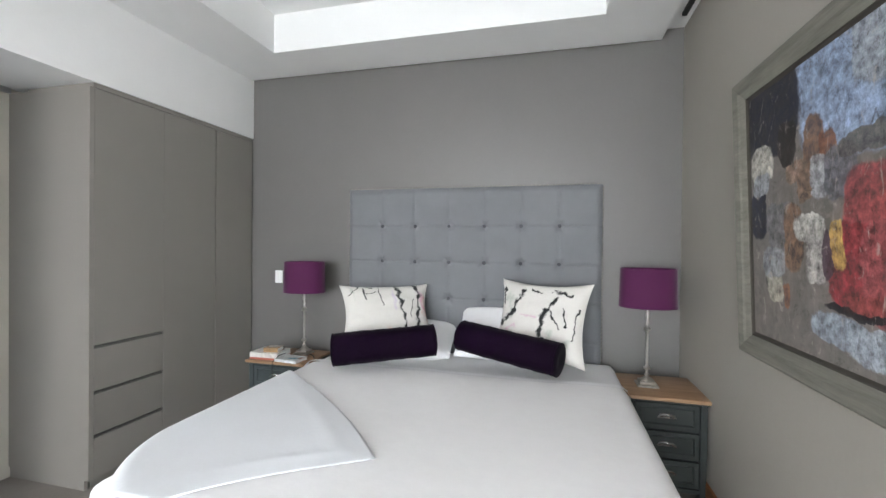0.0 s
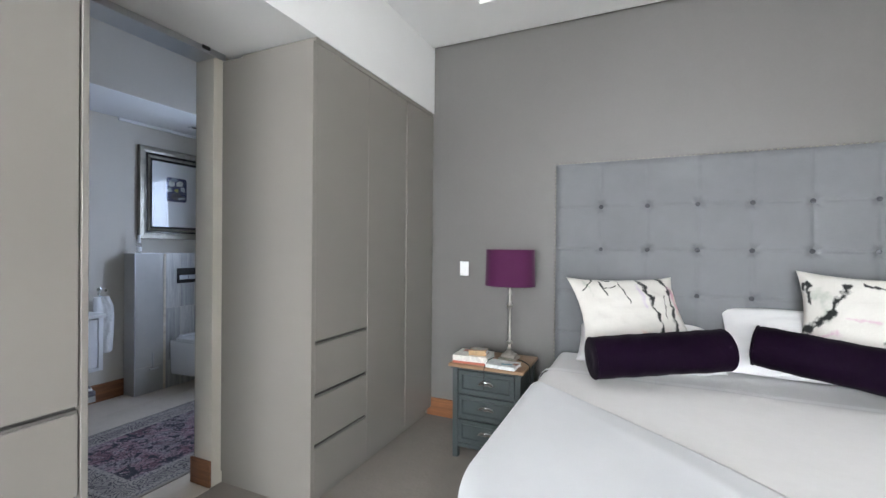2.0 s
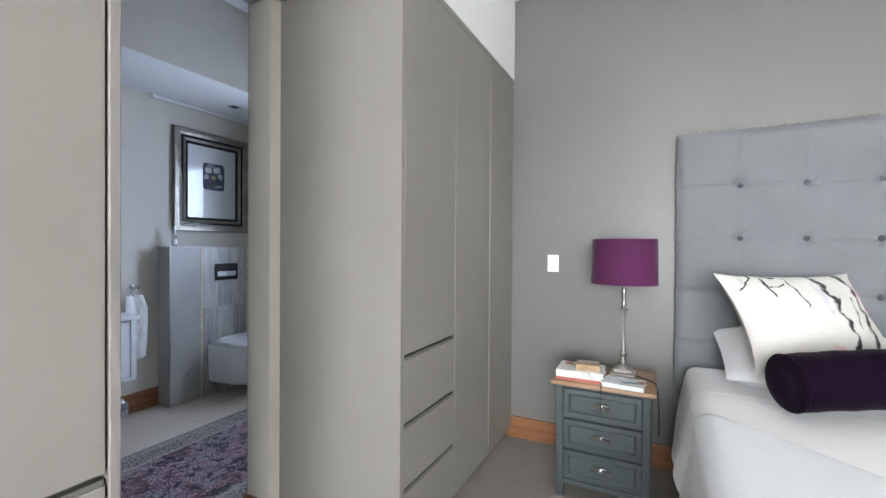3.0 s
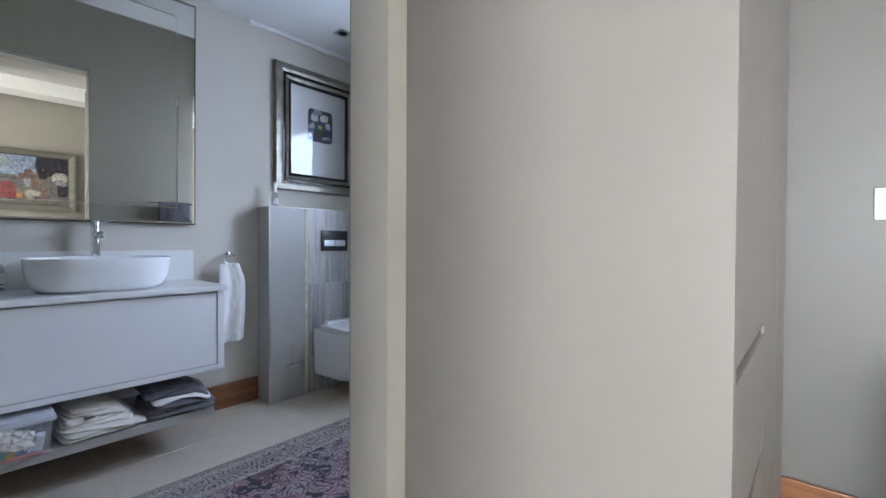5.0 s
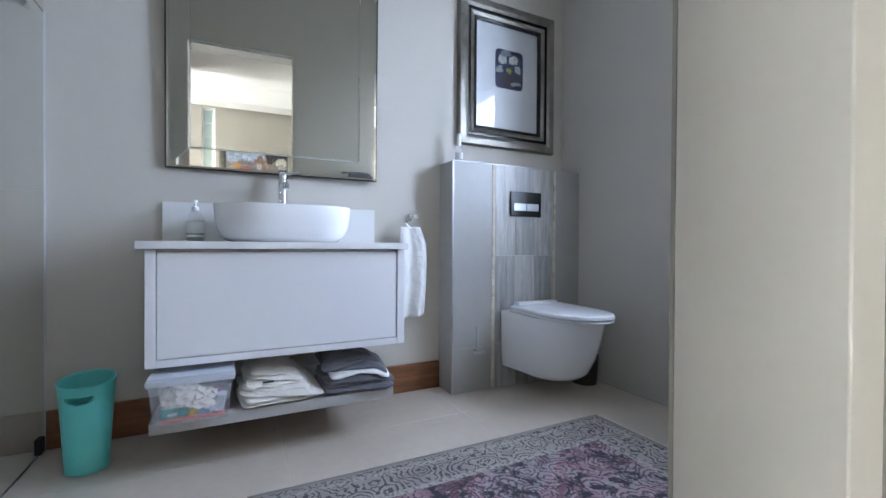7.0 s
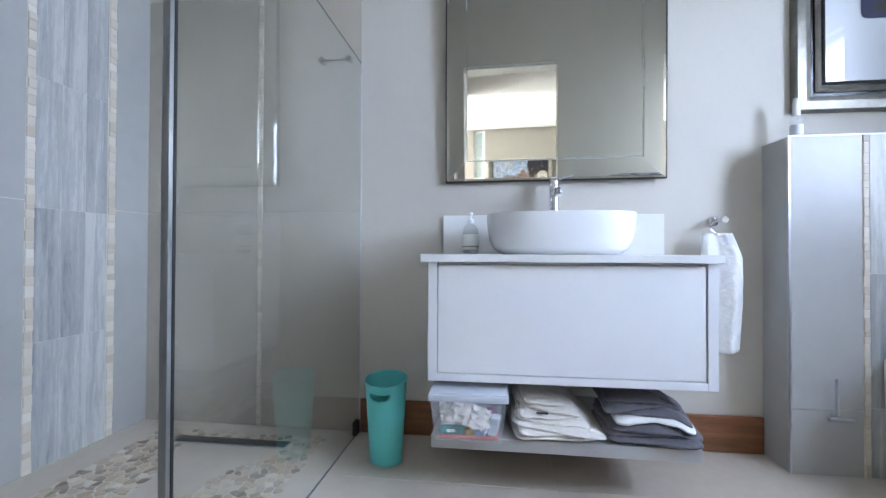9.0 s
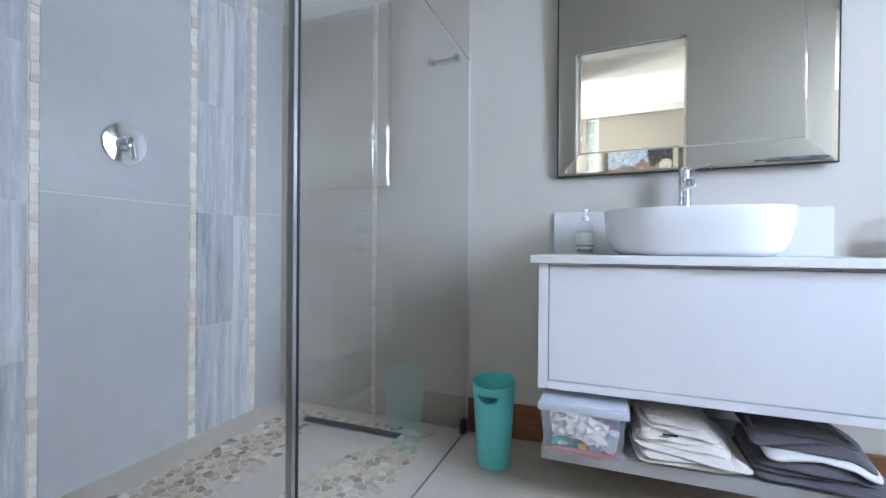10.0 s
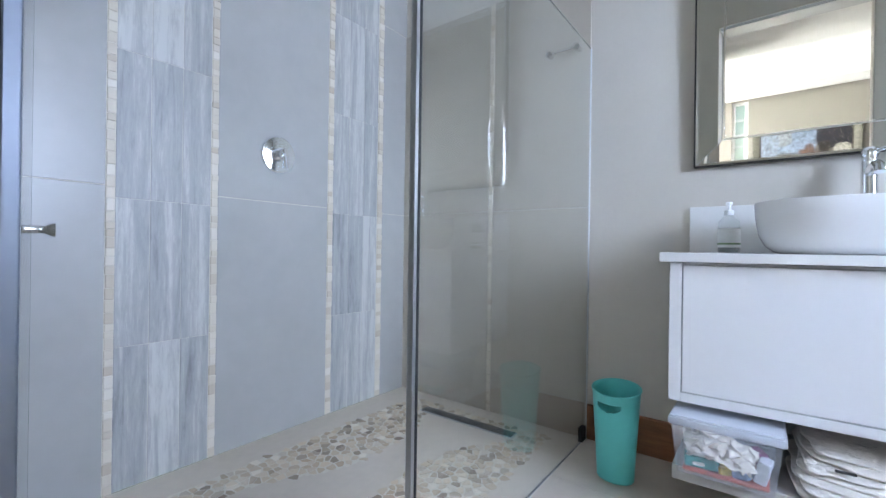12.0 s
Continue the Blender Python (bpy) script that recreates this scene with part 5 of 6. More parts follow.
vial = thing("spray_bottle", (-5.085, 2.585, BTOP), "slim clear spray bottle standing on the cistern wall", "bottle")
part("bottle", lathe([(0.0, 0.0), (0.021, 0.001), (0.022, 0.004), (0.022, 0.078), (0.017, 0.094), (0.010, 0.100)], 20), SOAP, vial, smooth=True)
part("cap", lathe([(0.013, 0.099), (0.013, 0.150), (0.010, 0.168), (0.0, 0.170)], 18), PLASTIC_W, vial, "white cap", smooth=True)
part("label", lathe([(0.0224, 0.02), (0.0224, 0.06)], 20, cap=False), PAPER, vial)

# things on the shelf
bx = thing("storage_box", (-4.778, 1.303, 0.207), "lidded clear plastic box filled with toiletries on the shelf", "storage box")


def tapered(w0, d0, w1, d1, z0, z1, t):
    outer = [[(sx * d / 2, sy * w / 2, z) for sx, sy in ((-1, -1), (1, -1), (1, 1), (-1, 1))] for w, d, z in ((w0, d0, z0), (w1, d1, z1))]
    inner = [[(sx * (d / 2 - t), sy * (w / 2 - t), z) for sx, sy in ((-1, -1), (1, -1), (1, 1), (-1, 1))] for w, d, z in ((w1, d1, z1), (w0, d0, z0 + t))]
    return loft(outer + inner)


TUB = part("tub", tapered(0.222, 0.250, 0.252, 0.284, 0.0, 0.136, 0.003), BOXP, bx, "clear tapered tub")
TUB.visible_shadow = False
LID = part("lid", block(-0.150, -0.134, 0.137, 0.150, 0.134, 0.160, 0.007), FROSTED, bx, "translucent snap lid", smooth=True)
LID.visible_shadow = False
part("lid_rim", block(-0.145, -0.129, 0.160, 0.145, 0.129, 0.166, 0.003), FROSTED, bx).visible_shadow = False
rnd = random.Random(4)


def packet(x, y, z, d, w, h, colour, turn=0.0, tilt=0.0, label=""):
    b = block(-d / 2, -w / 2, 0, d / 2, w / 2, h, 0.005, 2)
    part("packet", b, plain("packet_print", colour, 0.4, vary=0.3, patch=35), bx, label, m=pose(x, y, z, tilt, 0, turn))


packet(0.02, 0.0, 0.005, 0.20, 0.20, 0.010, (0.50, 0.13, 0.10), 0, 0, "flat red packet")
packet(0.085, -0.055, 0.016, 0.05, 0.085, 0.034, (0.04, 0.36, 0.34), 6, 0, "teal carton")
packet(0.088, -0.052, 0.0505, 0.04, 0.05, 0.004, (0.66, 0.70, 0.66), 10, 0)
packet(0.112, -0.060, 0.026, 0.002, 0.030, 0.008, (0.70, 0.75, 0.72), 6, 0, "pale print on the carton")
packet(0.098, 0.000, 0.016, 0.03, 0.030, 0.022, (0.66, 0.48, 0.08), 20, 0, "yellow tube")
packet(0.090, 0.045, 0.016, 0.05, 0.040, 0.036, (0.30, 0.42, 0.62), -20, 10)
packet(0.085, 0.080, 0.016, 0.05, 0.030, 0.062, (0.58, 0.62, 0.68), -8, -12)
packet(0.050, 0.062, 0.055, 0.06, 0.060, 0.026, (0.30, 0.10, 0.22), 25, 8)
packet(0.030, -0.040, 0.016, 0.10, 0.10, 0.050, (0.55, 0.48, 0.50), -12, 0)
packet(-0.06, 0.030, 0.016, 0.10, 0.16, 0.060, (0.42, 0.46, 0.50), 5, 0)


def crumple(u, v):
    """A wipe pulled out and crushed into folds."""
    x, y = (u - 0.5) * 0.075, (v - 0.5) * 0.115
    z = 0.028 * math.exp(-((x / 0.045) ** 2 + (y / 0.06) ** 2)) + 0.016 * noise.noise((u * 5, v * 5, 3.0)) + 0.008 * abs(noise.noise((u * 11, v * 9, 7.0)))
    return (x + 0.012 * noise.noise((v * 6, u * 4, 9.0)), y + 0.010 * noise.noise((u * 6, v * 5, 1.0)), z)


for at in (pose(0.092, -0.040, 0.086, 14, 48, 12), pose(0.092, 0.014, 0.070, -22, 52, -18)):
    ob = part("wipe", sheet(24, 30, crumple), TERRY_C, bx, "crumpled cream wipe", smooth=True, m=at)
    ob.modifiers.new("thickness", "SOLIDIFY").thickness = 0.002


def folded(name, at, layers, mats, label, turn=0.0, seed=0):
    """A loose pile of folded cloth: thin folds with rounded fronts, slumped over one another."""
    t = thing(name, at, label, "towel", "towels on the shelf", turn)
    z = 0.0
    for k, (h, ww, dd, off, side) in enumerate(layers):
        def place(u, v, h=h, ww=ww, dd=dd, off=off, z=z, k=k, side=side):
            a, e = 2 * math.pi * u, math.pi * (v - 0.5)
            flat = lambda t, p: math.copysign(abs(t) ** p, t)
            ring = flat(math.cos(e), 0.40)
            x, y, zz = dd / 2 * ring * flat(math.cos(a), 0.25), ww / 2 * ring * flat(math.sin(a), 0.25), h / 2 * flat(math.sin(e), 0.9)
            skew = 0.060 * noise.noise((k * 1.7 + seed, 4.0, 1.0))
            x += skew * y / ww * 2 + 0.024 * noise.noise((y * 7 + seed, k * 1.3, 0.5))
            y += 0.020 * noise.noise((x * 8 + seed, k * 1.9, 3.5)) + side
            # waves shared by the pile, and a fall towards the open ends
            wave = 0.016 * noise.noise((y * 6 + seed, x * 5, 0.2)) + 0.007 * noise.noise((y * 15, x * 12 + seed, k * 0.4)) + 0.003 * noise.noise((y * 34, x * 30, k + seed))
            fall = -0.32 * max(0.0, y - side - ww * 0.22) - 0.22 * max(0.0, x - dd * 0.30)
            lift = min(1.0, z / 0.05)
            return (x + off, y, max(0.001, z + h / 2 + zz * (1 + 0.5 * noise.noise((y * 10 + k, x * 7, seed))) + lift * (wave + fall)))
        b = sheet(88, 22, place)
        bmesh.ops.remove_doubles(b, verts=b.verts, dist=0.0003)
        part("fold", b, mats[k % len(mats)], t, smooth=True)
        z += h * 0.86
    return t


tc = folded("bath_towel", (-4.845, 1.588, 0.209), [(0.022, 0.29, 0.29, 0.020, 0.01), (0.020, 0.30, 0.31, 0.010, 0.02), (0.018, 0.27, 0.30, 0.014, 0.0), (0.024, 0.26, 0.28, 0.0, 0.005), (0.020, 0.24, 0.29, -0.01, -0.01), (0.022, 0.21, 0.26, -0.012, -0.01), (0.018, 0.18, 0.25, -0.02, -0.02)], [TERRY_C], "loosely folded cream towels with a small dark tag on the shelf", 2, 3)
part("tag", block(0.132, -0.062, 0.083, 0.141, -0.022, 0.088, 0.001), BLACK_MATT, tc, "small dark woven tag")
folded("bath_towel", (-4.845, 1.905, 0.209), [(0.026, 0.30, 0.31, 0.01, 0.0), (0.024, 0.32, 0.30, 0.0, 0.01), (0.022, 0.29, 0.28, 0.004, 0.01), (0.030, 0.26, 0.29, 0.008, 0.02), (0.022, 0.28, 0.27, -0.005, 0.0), (0.020, 0.26, 0.26, -0.012, -0.01), (0.018, 0.22, 0.25, -0.02, -0.02)], [TERRY_G, TERRY_G, TERRY_G, TERRY_W, TERRY_G, TERRY_G, TERRY_G], "folded charcoal towels around one white towel on the shelf", -3, 11)

# turquoise bin with a grip slot
bn = thing("laundry_bin", (-4.912, 0.955, 0.0), "tall turquoise plastic bin with a grip slot, on the tiled floor", "bin", turn=-8)


def rim(t):
    return 0.324 - 0.013 * math.cos(t)


def bin_wall(u, v, inset):
    t = 2 * math.pi * u
    z = 0.004 + v * rim(t)
    k = v ** 1.1
    a, b = 0.055 + 0.022 * k - inset, 0.066 + 0.019 * k - inset
    return (a * math.cos(t), b * math.sin(t), z + (0.004 if inset else 0))


b = sheet(72, 72, lambda u, v: bin_wall(u, v, 0.0))
doomed = []
for f in b.faces:
    c = f.calc_center_median()
    if c.x > 0.035 and abs(c.y) < 0.044 and 0.256 + 8.0 * c.y ** 2 < c.z < 0.284:
        doomed.append(f)
bmesh.ops.delete(b, geom=doomed, context="FACES")
bmesh.ops.remove_doubles(b, verts=b.verts, dist=0.0003)
sk = part("shell", b, TEAL, bn, smooth=True)
sk.modifiers.new("thickness", "SOLIDIFY").thickness = 0.003
part("base", loft([oval(0.053, 0.064, 0.0, 2.0, 48), oval(0.055, 0.066, 0.006, 2.0, 48)]), TEAL, bn)
lip = [bin_wall(k / 64, 1.0, 0.0) for k in range(65)]
part("lip", tube(lip, 0.0032, 8), TEAL, bn, smooth=True)

# rug
def rug_material():
    m = Nodes("faded_persian_rug")
    s = m.split()
    hx, hy = 0.545, 0.765
    d = m.math("MINIMUM", m.math("SUBTRACT", hx, m.math("ABSOLUTE", s[0])), m.math("SUBTRACT", hy, m.math("ABSOLUTE", s[1])))
    flat = m.stretched(1, 1, 0)
    wob = m.node("ShaderNodeTexNoise", Vector=flat, Scale=26.0, Detail=2.0).outputs["Color"]
    mixv = m.node("ShaderNodeMix")
    mixv.data_type = "VECTOR"
    mixv.inputs[0].default_value = 0.035
    m.put(mixv.inputs[4], flat)
    m.put(mixv.inputs[5], wob)
    vec = mixv.outputs[1]
    cell = m.node("ShaderNodeTexVoronoi", Vector=vec, Scale=10.5)
    swirl = m.math("ADD", m.math("MULTIPLY", cell.outputs["Distance"], 19.0), m.math("MULTIPLY", m.noise(13.0, 4, 0.6, flat), 8.0))
    rings = m.math("ABSOLUTE", m.math("SINE", swirl))
    fine = m.node("ShaderNodeTexVoronoi", Vector=vec, Scale=38.0)
    blur = m.noise(55.0, 4, 0.7, flat)
    lines = m.math("MULTIPLY", m.math("SUBTRACT", m.math("MULTIPLY", blur, 1.15), rings), 6.0, True)
    specks = m.math("MULTIPLY", m.math("SUBTRACT", 0.30, fine.outputs["Distance"]), 5.0, True)
    patch = m.noise(4.2, 5, 0.68, flat, 0.8)
    bloom = m.noise(13.0, 4, 0.6, m.stretched(1, 1, 0, vec), 1.0)
    wear = m.noise(70, 3, 0.7, flat)
    field = m.ramp(patch, [(0.30, (0.10, 0.045, 0.058)), (0.40, (0.20, 0.105, 0.128)), (0.48, (0.36, 0.24, 0.27)), (0.56, (0.30, 0.27, 0.28)), (0.66, (0.21, 0.115, 0.138))])
    field = m.mix(m.math("MULTIPLY", m.math("SUBTRACT", bloom, 0.52), 14.0, True), field, (0.032, 0.033, 0.045))
    field = m.mix(m.math("MULTIPLY", lines, 0.80), field, (0.030, 0.028, 0.038))
    field = m.mix(m.math("MULTIPLY", specks, 0.60), field, (0.46, 0.41, 0.40))
    border = m.mix(m.math("MULTIPLY", lines, 0.85), m.ramp(patch, [(0.35, (0.27, 0.24, 0.23)), (0.6, (0.37, 0.335, 0.30))]), (0.035, 0.035, 0.045))
    border = m.mix(m.math("MULTIPLY", specks, 0.35), border, (0.25, 0.16, 0.18))
    stripe = m.mix(m.math("MULTIPLY", m.math("SUBTRACT", m.noise(60, 2, 0.5, flat), 0.48), 6.0, True), (0.40, 0.36, 0.32), (0.12, 0.11, 0.125))
    col = m.mix(m.math("MULTIPLY", m.math("SUBTRACT", m.math("ADD", d, m.math("MULTIPLY", wear, 0.05)), 0.205), 30.0, True), border, field)
    band = m.math("LESS_THAN", m.math("ABSOLUTE", m.math("SUBTRACT", d, 0.19)), 0.013)
    col = m.mix(band, col, stripe)
    band = m.math("LESS_THAN", m.math("ABSOLUTE", m.math("SUBTRACT", d, 0.052)), 0.012)
    col = m.mix(band, col, stripe)
    col = m.mix(m.math("LESS_THAN", d, 0.020), col, (0.34, 0.31, 0.27))
    col = m.mix(m.math("MULTIPLY", wear, 0.16), col, (0.36, 0.31, 0.30))
    m.bump(m.math("ADD", wear, m.math("MULTIPLY", lines, 0.3)), 0.5, 0.004)
    return m.finish(col, 0.95, 0.0, Specular_IOR_Level=0.1)


rug = thing("rug", (-3.905, 2.235, 0.0), "faded pink and charcoal Persian-style rug on the tiled floor", "rug")


def rug_top(u, v):
    x, y = (u - 0.5) * 1.09, (v - 0.5) * 1.53
    return (x, y, 0.009 + 0.0035 * rumple(x, y, 2.0, 2.4))


ob = part("carpet_body", sheet(40, 56, rug_top), rug_material(), rug, smooth=True)
ob.modifiers.new("thickness", "SOLIDIFY").thickness = 0.008
fringe = bmesh.new()
rnd = random.Random(8)
for end in (-1, 1):
    for k in range(110):
        x = -0.54 + 1.08 * k / 109
        y = end * 0.764
        x1, y1 = x + rnd.uniform(-0.008, 0.008), y + end * rnd.uniform(0.025, 0.045)
        w = 0.0022
        vs = [fringe.verts.new(p) for p in ((x - w, y, 0.006), (x + w, y, 0.006), (x1 + w, y1, 0.002), (x1 - w, y1, 0.002))]
        fringe.faces.new(vs)
tagged(part("fringe", fringe, TERRY_C, rug, "short cream fringe"), kind="stuff")

# shower screen
YG = 0.755
ZG = 1.735
scr = thing("shower_screen", (0, YG, 0), "frameless clear glass shower screen with a chrome wall clip", "shower screen")
g = part("pane", block(X_VAN + 0.006, -0.005, 0.004, -3.998, 0.005, ZG), GLASS, scr, "fixed clear glass pane")
g.visible_shadow = False
part("pane_edge", block(-3.9978, -0.0052, 0.004, -3.994, 0.0052, ZG), GLASS_EDGE, scr, "polished greenish glass edge")
part("pane_edge", block(X_VAN + 0.006, -0.0052, ZG + 0.0002, -3.994, 0.0052, ZG + 0.003), GLASS_EDGE, scr, "polished greenish top edge")
part("edge_seal", block(-3.994, -0.008, 0.004, -3.983, 0.008, ZG), ALU, scr, "slim bluish aluminium seal strip")
part("edge_gasket", block(-4.0015, 0.0053, 0.004, -3.9945, 0.0095, ZG), BLACK_MATT, scr, "dark gasket line")
part("wall_seal", block(X_VAN + 0.001, -0.008, 0.0, X_VAN + 0.006, 0.008, ZG), plain("clear_silicone", (0.62, 0.66, 0.70), 0.25), scr, "pale silicone joint")
part("floor_seal", block(X_VAN + 0.006, -0.006, 0.0, -3.994, 0.006, 0.004), plain("grey_floor_seal", (0.22, 0.22, 0.22), 0.5), scr)
part("clip", block(X_VAN + 0.03, -0.014, 0.004, X_VAN + 0.075, 0.014, 0.065, 0.003), BLACK_MATT, scr, "dark floor clip")
sd = thing("shower_door", (-3.352, YG, 0), "clear glass shower door standing open into the shower", "shower door", turn=math.degrees(math.atan2(-0.64, -0.112)) )
g = part("pane", block(0.012, -0.004, 0.012, 0.640, 0.004, ZG), GLASS, sd)
g.visible_shadow = False
part("pane_edge", block(0.6402, -0.0042, 0.012, 0.644, 0.0042, ZG), GLASS_EDGE, sd, "polished greenish glass edge")
part("hinge_rail", block(-0.008, -0.008, 0.004, 0.012, 0.008, ZG, 0.002), ANODISED, sd, "dark anodised hinge rail")
part("seal", block(-0.004, 0.0085, 0.004, 0.010, 0.013, ZG), BLACK_MATT, sd, "black rubber seal")
for sgn in (1, -1):
    part("knob", lathe([(0.0095, 0.004), (0.0085, 0.012), (0.0085, 0.026), (0.015, 0.036), (0.0165, 0.042), (0.0, 0.0445)], 20), CHROME, sd, "waisted chrome knob", smooth=True, m=pose(0.600, 0, 0.862, -90 * sgn, 0, 0))
g = part("fixed_side_pane", block(X_BATH - 0.080, YG - 0.004, 0.004, X_BATH - 0.004, YG + 0.004, ZG), GLASS)
g.visible_shadow = False
tagged(g, "narrow fixed glass side pane of the shower", "glass pane")

valve = thing("shower_mixer", (-4.336, Y_SHOWER, 1.240), "round polished chrome shower mixer on the tiled wall", "shower mixer")
part("plate", lathe([(0.0, 0.012), (0.078, 0.010), (0.083, 0.005), (0.084, 0.0)], 44), CHROME, valve, smooth=True, m=pose(0, 0, 0, -90, 0, 0))
part("body", lathe([(0.030, 0.011), (0.029, 0.030), (0.024, 0.034), (0.024, 0.048), (0.020, 0.054), (0.0, 0.056)], 30), CHROME, valve, smooth=True, m=pose(0, 0, 0, -90, 0, 0))
part("lever", tube([(0, 0.045, 0.0), (0.0, 0.056, -0.030), (0.0, 0.062, -0.064)], [0.012, 0.011, 0.013], 14), CHROME, valve, smooth=True)
dr = thing("floor_drain", (-4.986, 0.235, 0.0), "narrow stainless linear floor drain among the stones", "drain")
part("grate", block(-0.026, -0.256, -0.004, 0.026, 0.256, 0.006, 0.001), plain("dark_stainless", (0.16, 0.16, 0.165), 0.4, 0.8), dr)
part("frame", block(-0.031, -0.261, -0.006, 0.031, 0.261, 0.003, 0.001), ALU, dr)
bar = thing("towel_hook", (X_VAN + 0.008, 0.637, 1.742), "short chrome hook rail on the shower wall", "towel hook")
part("rail", tube([(0.03, -0.066, 0), (0.03, 0.066, 0)], 0.005, 10), CHROME, bar, smooth=True)
for sy in (-0.066, 0.066):
    part("knob", lathe([(0.011, 0.0), (0.011, 0.03), (0.014, 0.034), (0.014, 0.042), (0.0, 0.043)], 16), CHROME, bar, smooth=True, m=pose(0, sy, 0, 0, 90, 0))

dl = thing("downlight", (-4.85, 2.96, 2.515), "unlit square recessed downlight in the bathroom ceiling", "downlight")
part("bezel", block(-0.045, -0.045, -0.004, 0.045, 0.045, 0.0, 0.001), ALU, dl)
part("lens", lathe([(0.030, -0.0055), (0.030, -0.004), (0.0, -0.004)], 20), BLACK, dl)

# grey towel on a rail, on the face of the dividing wall that only the mirror shows
rail = thing("towel_rail", (X_BATH - 0.007, 2.48, 1.36), "chrome towel rail on the dividing wall", "towel rail")
part("bar", tube([(-0.06, -0.22, 0), (-0.06, 0.22, 0)], 0.007, 10), CHROME, rail, smooth=True)
for sy in (-0.2, 0.2):
    part("post", tube([(0, sy, 0), (-0.06, sy, 0)], 0.008, 10), CHROME, rail, smooth=True)


def hung(u, v):
    d = (v - 0.5) * 0.9
    return (-0.06 - (0.012 if d > 0 else -0.012) * min(1, abs(d) * 40) + 0.004 * math.sin(u * 14), -0.17 + 0.34 * u, 0.012 - abs(d))


ht = part("bath_towel", sheet(20, 40, hung), TERRY_G, None, "charcoal towel hanging over the rail", smooth=True)
ht.location = (X_BATH - 0.007, 2.50, 1.36)
tagged(ht, "charcoal towel hanging over the rail", "towel").modifiers.new("thickness", "SOLIDIFY").thickness = 0.006

# ---- tiles, strips and floor stones ----
wall = bpy.data.objects["wall_shower"]
ROWS_Z = ((0.0, 1.028), (1.031, 2.10), (2.103, 3.12))
for x0, x1 in ((-3.715, X_BATH - 0.001), (-4.607, -4.077), (X_VAN + 0.001, -4.986)):
    for z0, z1 in ROWS_Z:
        tile(wall, x0, Y_SHOWER - 0.008, z0, x1, Y_SHOWER, z1)
for x0, x1, rows, n in ((-4.049, -3.743, (0.0, 0.485, 0.990, 1.492, 1.995, 2.5, 3.0), 3), (-4.946, -4.641, (0.0, 0.488, 1.006, 1.512, 2.02, 2.52, 3.02), 3)):
    cw = (x1 - x0) / n
    for k in range(n):
        for z0, z1 in zip(rows, rows[1:]):
            tile(wall, x0 + k * cw + J * 0.35, Y_SHOWER - 0.008, z0 + J * 0.35, x0 + (k + 1) * cw - J * 0.35, Y_SHOWER - 0.0008, z1 - J * 0.35, DECO, name="plank_tile")
for x0, w, seed in ((-3.743, 0.027, 41), (-4.077, 0.027, 42), (-4.641, 0.033, 43), (-4.986, 0.038, 44)):
    chip_strip(wall, lambda a, z0, b, z1, d, x0=x0: block(x0 + a, Y_SHOWER - 0.008, z0, x0 + b, Y_SHOWER - 0.002 + d, z1, 0.0015, 1), 0.0, 2.2, w, seed)
wv = bpy.data.objects["wall_vanity"]
TILE_WARM = plain("warm_beige_wall_tile", (0.47, 0.42, 0.348), 0.35, vary=0.07, grain=14, patch=2.0)
for y0, y1 in ((Y_SHOWER, 0.236), (0.262, YG + 0.004)):
    for z0, z1 in ROWS_Z[:2]:
        tile(wv, X_VAN, y0, z0, X_VAN + 0.007, y1, z1, TILE_WARM)
chip_strip(wv, lambda a, z0, b, z1, d: block(X_VAN, 0.237 + a, z0, X_VAN + 0.005 + d, 0.237 + b, z1, 0.0015, 1), 0.0, 2.1, 0.024, 45)

fb = bpy.data.objects["floor_bathroom"]
XS = (X_VAN + 0.001, -4.775, -4.175, -3.575, X_BATH - 0.001)
YS = (YG + 0.008, 1.610, 2.445, Y_WC - 0.001)
for x0, x1 in zip(XS, XS[1:]):
    for y0, y1 in zip(YS, YS[1:]):
        tile(fb, x0 + J, y0 + J, -0.006, x1 - J, y1 - J, 0.0, TILE_FLOOR, 0.001, "floor_tile")


def between(x, table):
    """Straight-line reading of a short table of (x, y), x rising."""
    if x <= table[0][0]:
        return table[0][1]
    for (xa, ya), (xb, yb) in zip(table, table[1:]):
        if x <= xb:
            return ya + (yb - ya) * (x - xa) / (xb - xa)
    return table[-1][1]


UPPER = ((-4.95, 0.03), (-4.73, 0.114), (-4.6, 0.138), (-4.41, 0.143), (-4.24, 0.082), (-4.14, 0.01), (-4.04, -0.03), (-3.85, -0.06), (-3.6, -0.02), (-3.4, 0.05))
LOWER = ((-4.92, 0.50), (-4.85, 0.443), (-4.76, 0.378), (-4.65, 0.348), (-4.54, 0.335), (-4.45, 0.336), (-4.27, 0.345), (-4.1, 0.30), (-3.9, 0.27), (-3.6, 0.30), (-3.4, 0.36))


def stony(x, y):
    """Whether a spot of the shower floor is laid with stones."""
    if not (-5.085 < x < -3.42 and -0.185 < y < 0.635):
        return False
    if x < -4.945:
        return not (-5.022 < x and -0.03 < y < 0.50)
    return y < between(x, UPPER) or y > between(x, LOWER)


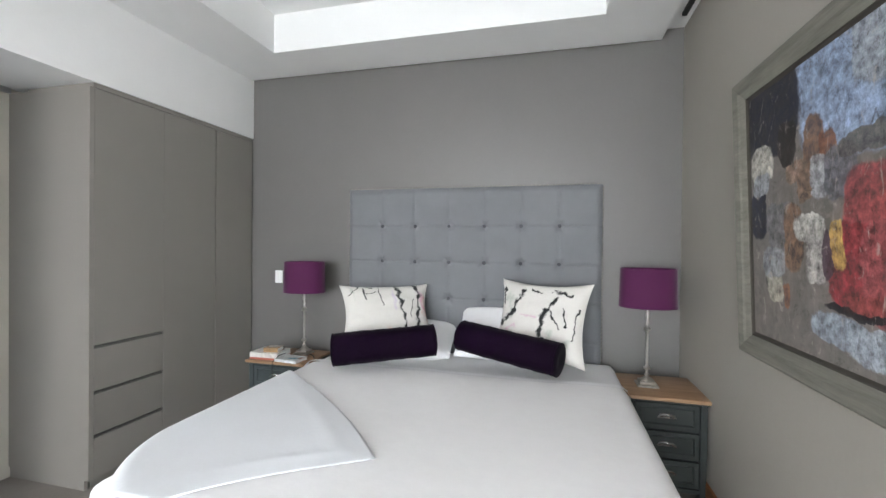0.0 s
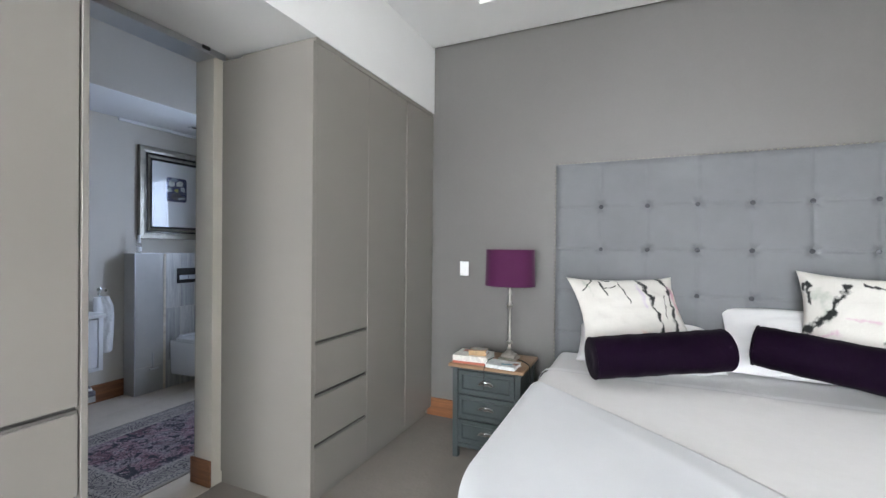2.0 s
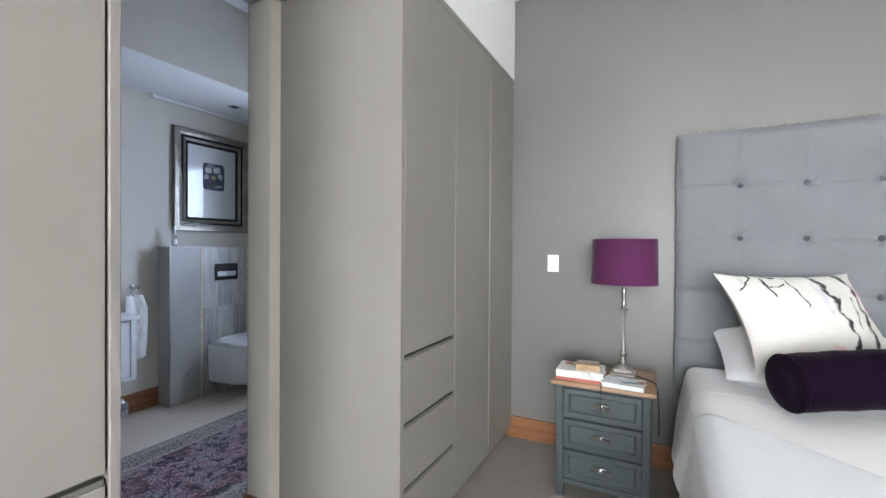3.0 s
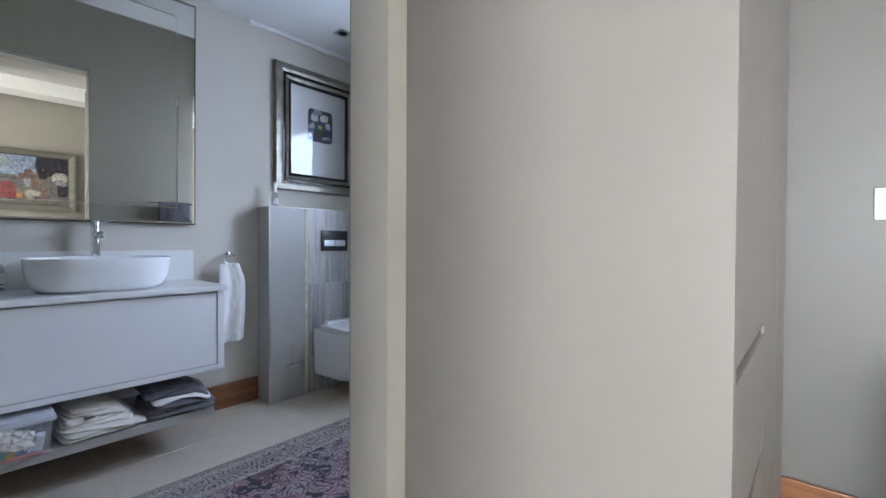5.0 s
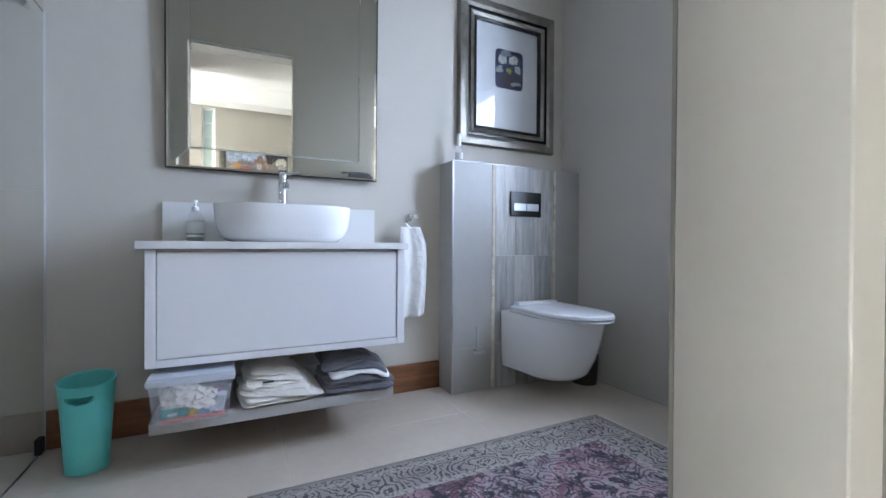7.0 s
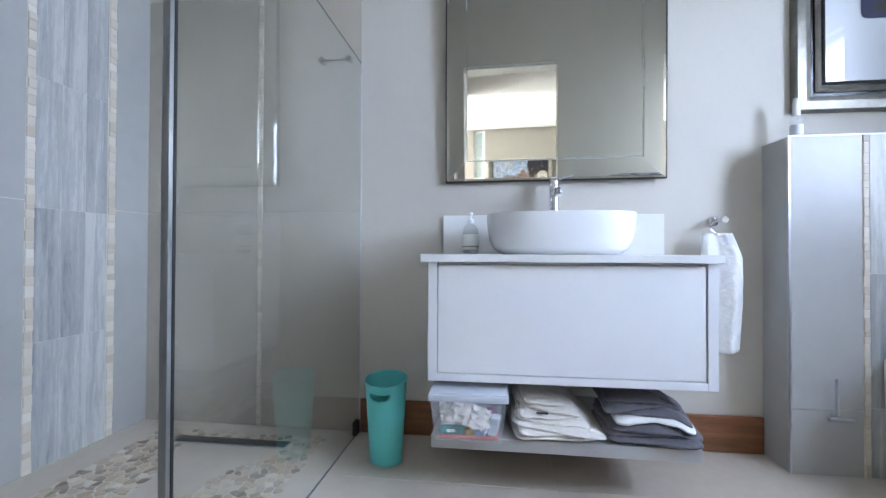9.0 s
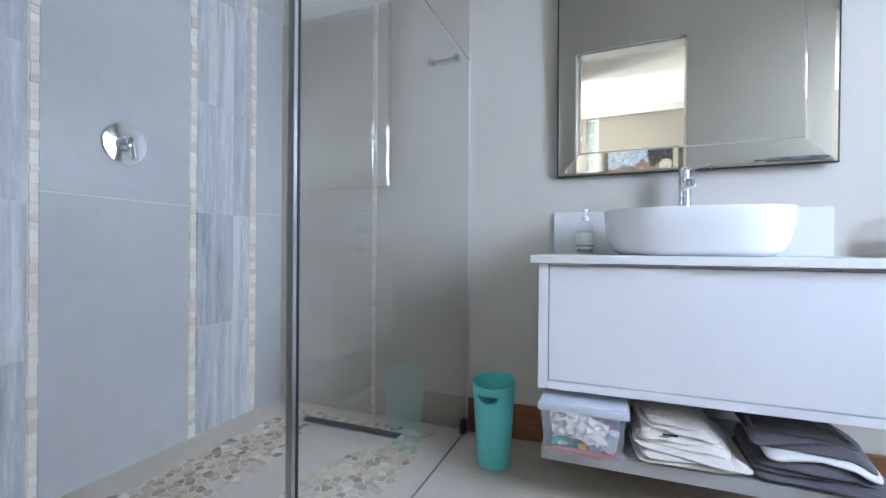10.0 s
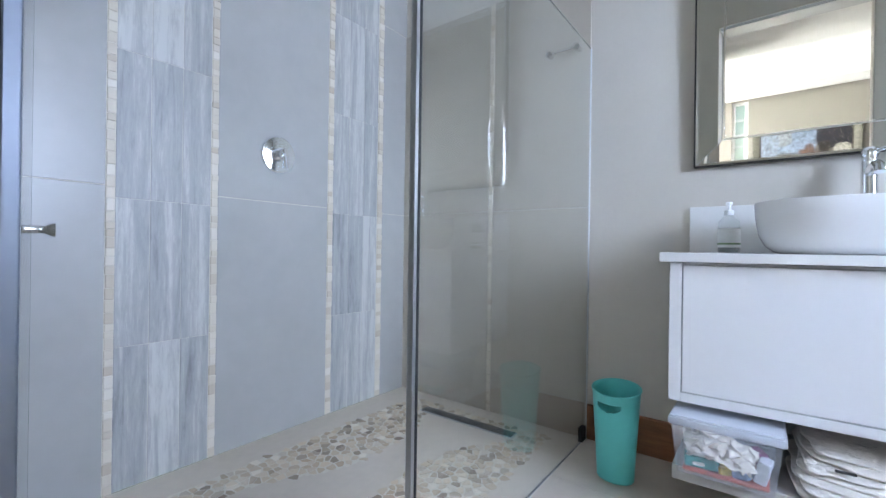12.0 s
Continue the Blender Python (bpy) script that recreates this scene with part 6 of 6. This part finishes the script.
# plain floor tile between the stones: fine cells, left out where the stones lie
bm = bmesh.new()
NX, NY = 118, 66
x_a, x_b, y_a, y_b = X_VAN + 0.001, X_BATH - 0.001, Y_SHOWER + 0.001, YG - 0.008
corners = {}
for i in range(NX):
    for j in range(NY):
        cx, cy = x_a + (x_b - x_a) * (i + 0.5) / NX, y_a + (y_b - y_a) * (j + 0.5) / NY
        if stony(cx, cy) or (-5.017 < cx < -4.955 and -0.026 < cy < 0.496):
            continue
        quad = []
        for p, q in ((i, j), (i + 1, j), (i + 1, j + 1), (i, j + 1)):
            if (p, q) not in corners:
                corners[p, q] = bm.verts.new((x_a + (x_b - x_a) * p / NX, y_a + (y_b - y_a) * q / NY, 0.0))
            quad.append(corners[p, q])
        bm.faces.new(quad)
made = bmesh.ops.extrude_face_region(bm, geom=list(bm.faces))["geom"]
for e in made:
    if isinstance(e, bmesh.types.BMVert):
        e.co.z -= 0.005
part("shower_floor_tile", bm, TILE_FLOOR, fb, "cut beige floor tile with wavy edges")

rnd = random.Random(17)
CELL = 0.033
seeds = {}
for i in range(-2, 56):
    for j in range(-2, 31):
        seeds[i, j] = (-5.09 + (i + 0.5 + rnd.uniform(-0.46, 0.46)) * CELL, -0.19 + (j + 0.5 + (0.5 if i % 2 else 0.0) + rnd.uniform(-0.46, 0.46)) * CELL)


def clipped(poly, px, py, qx, qy):
    """The part of a polygon that lies nearer to p than to q."""
    mx, my, nx, ny = (px + qx) / 2, (py + qy) / 2, qx - px, qy - py
    side = [(x - mx) * nx + (y - my) * ny for x, y in poly]
    out = []
    for k in range(len(poly)):
        a, b, sa, sb = poly[k - 1], poly[k], side[k - 1], side[k]
        if (sa <= 0) != (sb <= 0):
            f = sa / (sa - sb)
            out.append((a[0] + (b[0] - a[0]) * f, a[1] + (b[1] - a[1]) * f))
        if sb <= 0:
            out.append(b)
    return out


count = 0
rest = bmesh.new()
for i in range(52):
    for j in range(27):
        cx, cy = seeds[i, j]
        if not stony(cx, cy):
            continue
        poly = [(cx - 0.045, cy - 0.045), (cx + 0.045, cy - 0.045), (cx + 0.045, cy + 0.045), (cx - 0.045, cy + 0.045)]
        for a in range(-2, 3):
            for b in range(-2, 3):
                if (a, b) != (0, 0) and (i + a, j + b) in seeds:
                    poly = clipped(poly, cx, cy, *seeds[i + a, j + b])
        if len(poly) < 3:
            continue
        cx, cy = sum(p[0] for p in poly) / len(poly), sum(p[1] for p in poly) / len(poly)
        shrink = rnd.uniform(0.76, 0.90)
        out = [(cx + (x - cx) * shrink, cy + (y - cy) * shrink) for x, y in poly]
        h = rnd.uniform(0.0, 0.0010)
        low = [(x, y, -0.006) for x, y in out]
        mid = [(x, y, h - 0.0010) for x, y in out]
        high = [(cx + (x - cx) * 0.95, cy + (y - cy) * 0.95, h) for x, y in out]
        count += 1
        if count <= 300:
            b = loft([low, mid, high])
            b.transform(Matrix.Translation((-cx, -cy, 0)))
            part("stone", b, PEBBLE, fb, m=pose(cx, cy, 0))
        else:
            loft([low, mid, high], rest)
if count > 300:
    tagged(part("stone_paving", rest, PEBBLE, fb, "cream and brown stone chips"), kind="stuff")
else:
    rest.free()
